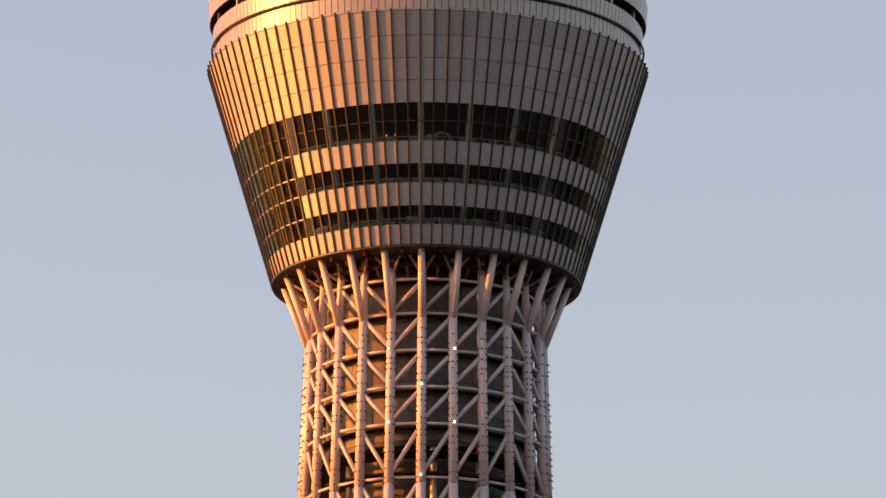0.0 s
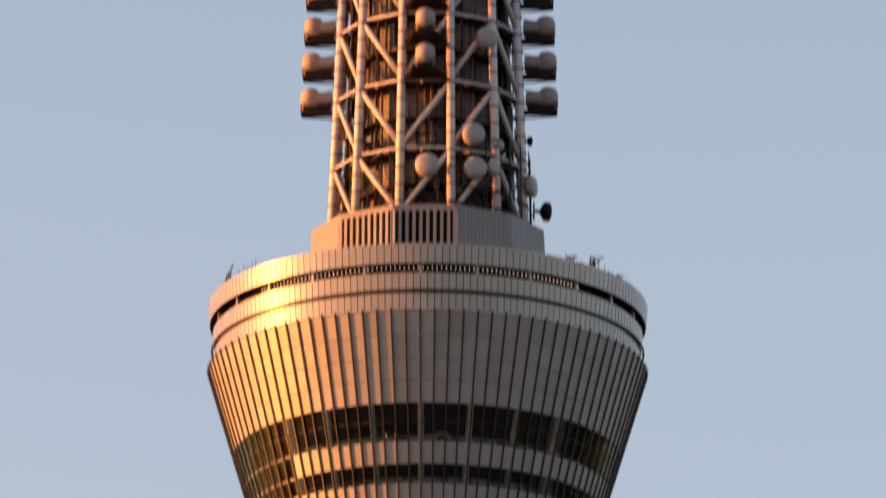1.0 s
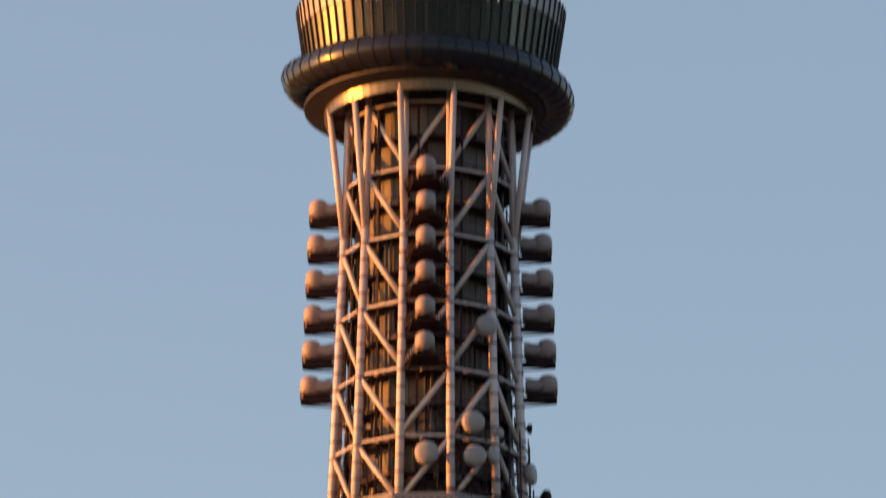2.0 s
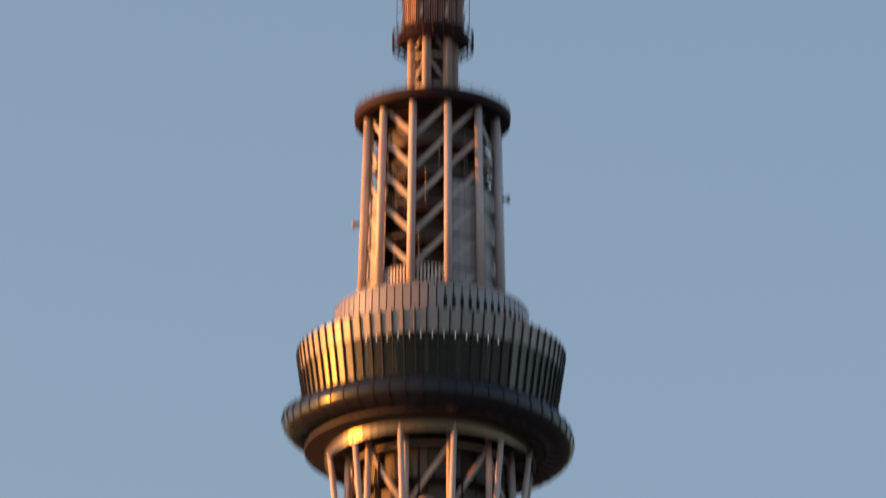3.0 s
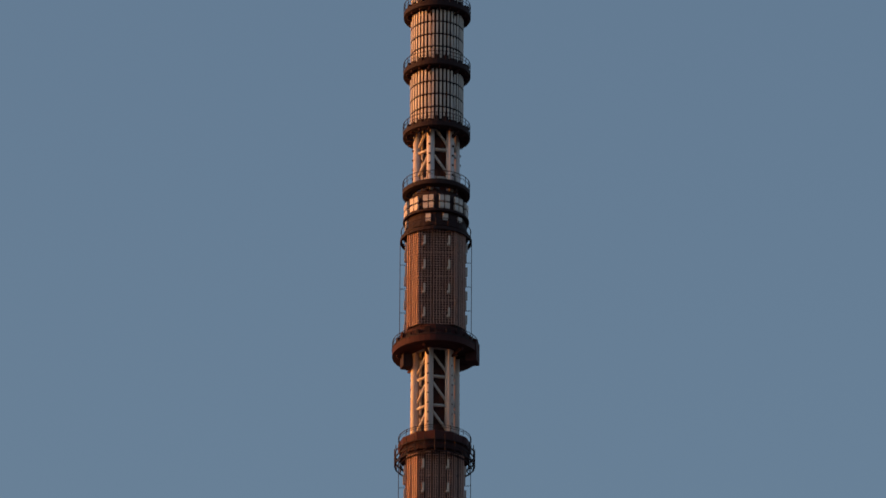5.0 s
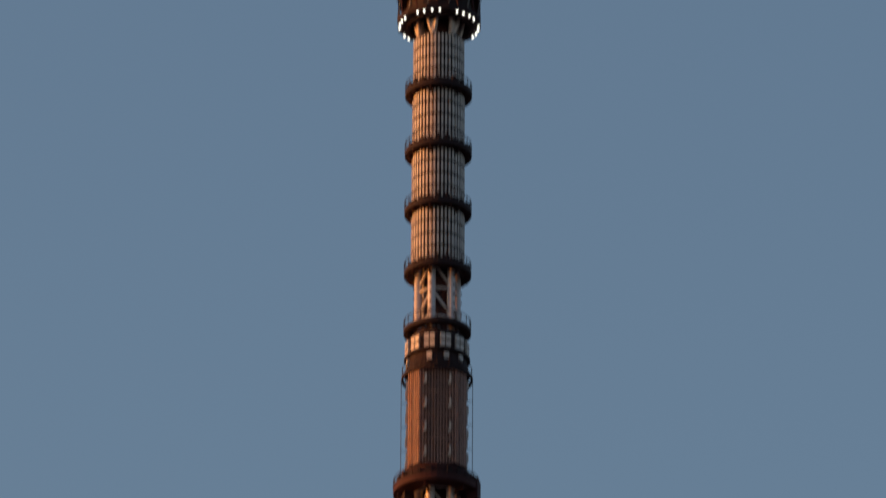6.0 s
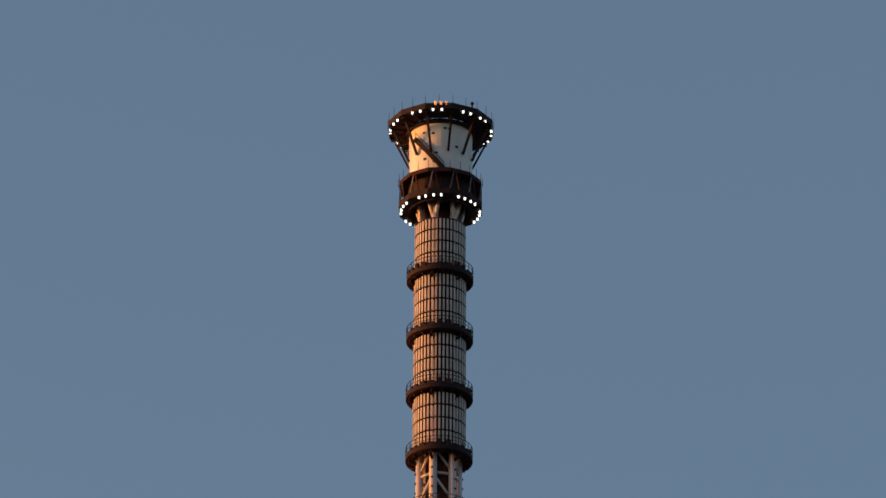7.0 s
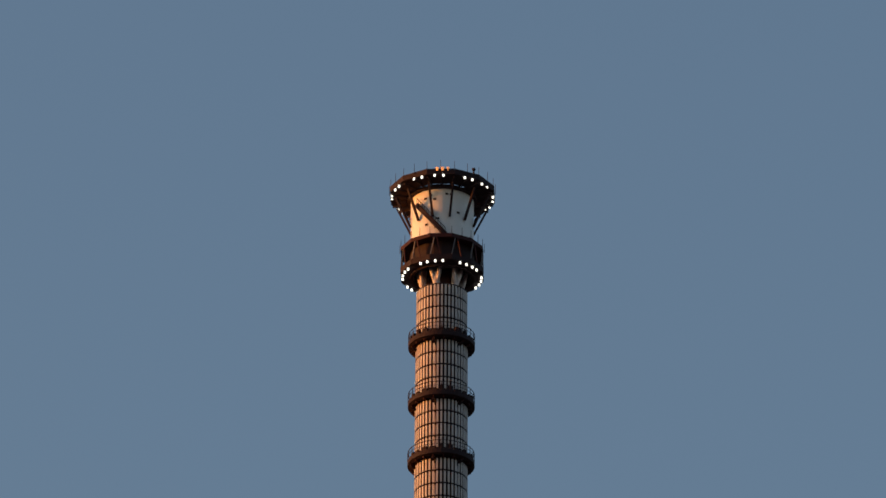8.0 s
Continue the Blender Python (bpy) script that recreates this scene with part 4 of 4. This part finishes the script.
part("inner_wall", lathe([(4.7, 615.4), (4.7, 620.0), (4.4, 620.0), (4.4, 615.4)], 24), DARK, collar)
for k in range(24):
    az = A0 + 15 * k
    part("stud", bar(P(6.0, az, 616.4), P(5.95, az + (6 if k % 2 else -6), 619.5), 0.16, 0.16, P(1, az, 0)), CORE if k % 2 else DARKRED, collar)
    part("rod", tube(P(6.15, az, 619.8), P(6.15, az, 621.2), 0.05, 0.03, 5), DARK, collar)
lamp = finish(box(-0.15, 0.15, -0.15, 0.15, -0.17, 0.17), "lamp", LAMP)
for k in range(6):
    for d in (-17, -6, 6, 17):
        az = A0 - 14 + 60 * k + d
        c = P(5.75, az, 615.65)
        part("lamp", lamp, None, collar, "lit round white lamp", m=pose(c.x, c.y, c.z))
for k in range(6):
    part("neck_leg", tube(P(2.7, LEG[k], 612.8), P(3.6, LEG[k] + 14, 616.5), 0.3, None, 8), WHITE, collar, smooth=True)
    part("neck_leg", tube(P(2.7, LEG[k], 612.8), P(3.6, LEG[k] - 14, 616.5), 0.3, None, 8), WHITE, collar, smooth=True)

head = thing("antenna_housing", "white cylinder head of the mast with dark struts", "mast head")
cyl = part("cylinder", lathe([(0.5, 619.5), (4.6, 619.5), (4.62, 628.6), (0.5, 628.6)], 48), HOUSING, head, smooth=False)
for k in range(12):
    az = A0 + 15 + 30 * k
    part("strut", bar(P(4.75, az, 623.4), P(6.9, az, 628.0), 0.3, 0.3, P(1, az, 0)), DARK, head)
for i, (az, z) in enumerate(((-32, 626.5), (-22, 626.9), (-14, 626.2), (8, 627.0), (16, 627.0), (-30, 622.2), (-12, 621.6), (-8, 623.0), (30, 624.2))):
    part("bolt_plate", bar(P(4.63, az, z), P(4.63, az, z + 0.3), 0.45, 0.08, P(1, az, 0)), DARK, head)
stair = thing("head_stair", "dark stair slanting across the white cylinder", "stair")
prev = None
for i in range(14):
    az, z = lerp(-48, 5, i / 13), lerp(625.9, 620.3, i / 13)
    p = P(5.0, az, z)
    if prev is not None:
        part("stringer", bar(prev, p, 0.65, 0.5, P(1, az, 0)), DARK, stair)
        part("rail", tube(prev + Vector((0, 0, 1.1)), p + Vector((0, 0, 1.1)), 0.05, None, 5), DARK, stair)
    part("baluster", tube(p, p + Vector((0, 0, 1.1)), 0.04, None, 5), DARK, stair)
    prev = p
crown = thing("crown_platform", "dark twelve-sided crown platform ringed with white lamps", "platform")
part("outer_wall", lathe([(7.6, 628.9), (7.85, 628.85), (7.9, 629.7), (7.65, 629.7)], 12, A0 + 15, 375 + A0), DARK, crown)
part("floor_ring", lathe([(5.5, 628.4), (7.7, 628.9), (7.7, 629.1), (5.5, 628.7)], 12, A0 + 15, 375 + A0), DARK, crown)
part("inner_ring", ringbox(4.6, 5.1, 628.0, 628.5, 36), DARK, crown)
part("top_ring", ringbox(4.2, 7.5, 629.2, 629.4, 24), DARK, crown)
for k in range(24):
    az = A0 + 15 * k
    part("floor_beam", bar(P(4.6, az, 628.4), P(7.6, az, 628.45), 0.2, 0.25, (0, 0, 1)), DARK, crown)
    part("rod", tube(P(7.75, az, 629.3), P(7.75, az, 631.0), 0.045, 0.03, 5), DARK, crown)
for k in range(6):
    for d in (-18, -8, 7, 17):
        az = A0 - 14 + 60 * k + d
        c = P(7.4, az, 628.8)
        part("lamp", lamp, None, crown, "lit round white lamp", m=pose(c.x, c.y, c.z))
for az in (-6, 0, 6):
    c = P(7.5, az, 629.8)
    part("beacon", tube(c - Vector((0, 0, 0.4)), c + Vector((0, 0, 0.15)), 0.22, None, 8), LAMPO, crown, "small orange beacon")
cr = thing("weather_mast", "small dark weather instrument post on the crown", "instrument")
c = P(6.8, 42, 629.3)
part("post", tube(c, c + Vector((0, 0, 1.7)), 0.12, None, 6), DARK, cr)
part("cap", tube(c + Vector((0, 0, 1.5)), c + Vector((0, 0, 1.8)), 0.26, 0.26, 8), DARK, cr)

# ---- small lights on the shaft and in the windows ----
def beacon(r, az, z, s, material, label):
    c = P(r, az, z)
    t = thing("signal_lamp", label, "lamp", "small signal lamps on the tower", m=pose(c.x, c.y, c.z, 0, 0, az))
    part("lens", tube((0, 0, -s), (0, 0, s), s, None, 8), material, t)
    part("bracket", box(-s * 0.6, s * 0.6, 0, 0.4, -s * 1.3, -s), DARK, t)
    return t


for r, az, z in ((17.0, A0 - 15, 324.4), (17.0, A0 + 15, 324.4), (17.1, A0, 319.4), (17.1, A0 - 15, 314.3), (17.1, A0 + 15, 314.3), (17.3, A0, 306.9)):
    beacon(r, az, z, 0.12, LAMP, "small white signal lamp on a column")
for r, az, z, m in ((22.0, 1, 351.9, LAMPG), (22.5, -14, 352.2, LAMPO), (22.3, -11, 352.3, LAMPO), (21.3, 12, 346.4, LAMPG), (19.8, 10, 341.2, LAMPO), (21.5, -3, 351.3, LAMPG)):
    beacon(r, az, z, 0.1, m, "small coloured light behind the deck windows")
wr = thing("ring_sculpture", "large white ring standing inside the upper windows", "ring")
bm = bmesh.new()
c = P(23.0, 4.7, 351.2)
for i in range(20):
    a, b = math.pi * 2 * i / 20, math.pi * 2 * (i + 1) / 20
    tube(c + Vector((1.15 * math.cos(a), 0, 1.15 * math.sin(a))), c + Vector((1.15 * math.cos(b), 0, 1.15 * math.sin(b))), 0.17, None, 8, bm)
part("ring", bm, WHITE, wr)

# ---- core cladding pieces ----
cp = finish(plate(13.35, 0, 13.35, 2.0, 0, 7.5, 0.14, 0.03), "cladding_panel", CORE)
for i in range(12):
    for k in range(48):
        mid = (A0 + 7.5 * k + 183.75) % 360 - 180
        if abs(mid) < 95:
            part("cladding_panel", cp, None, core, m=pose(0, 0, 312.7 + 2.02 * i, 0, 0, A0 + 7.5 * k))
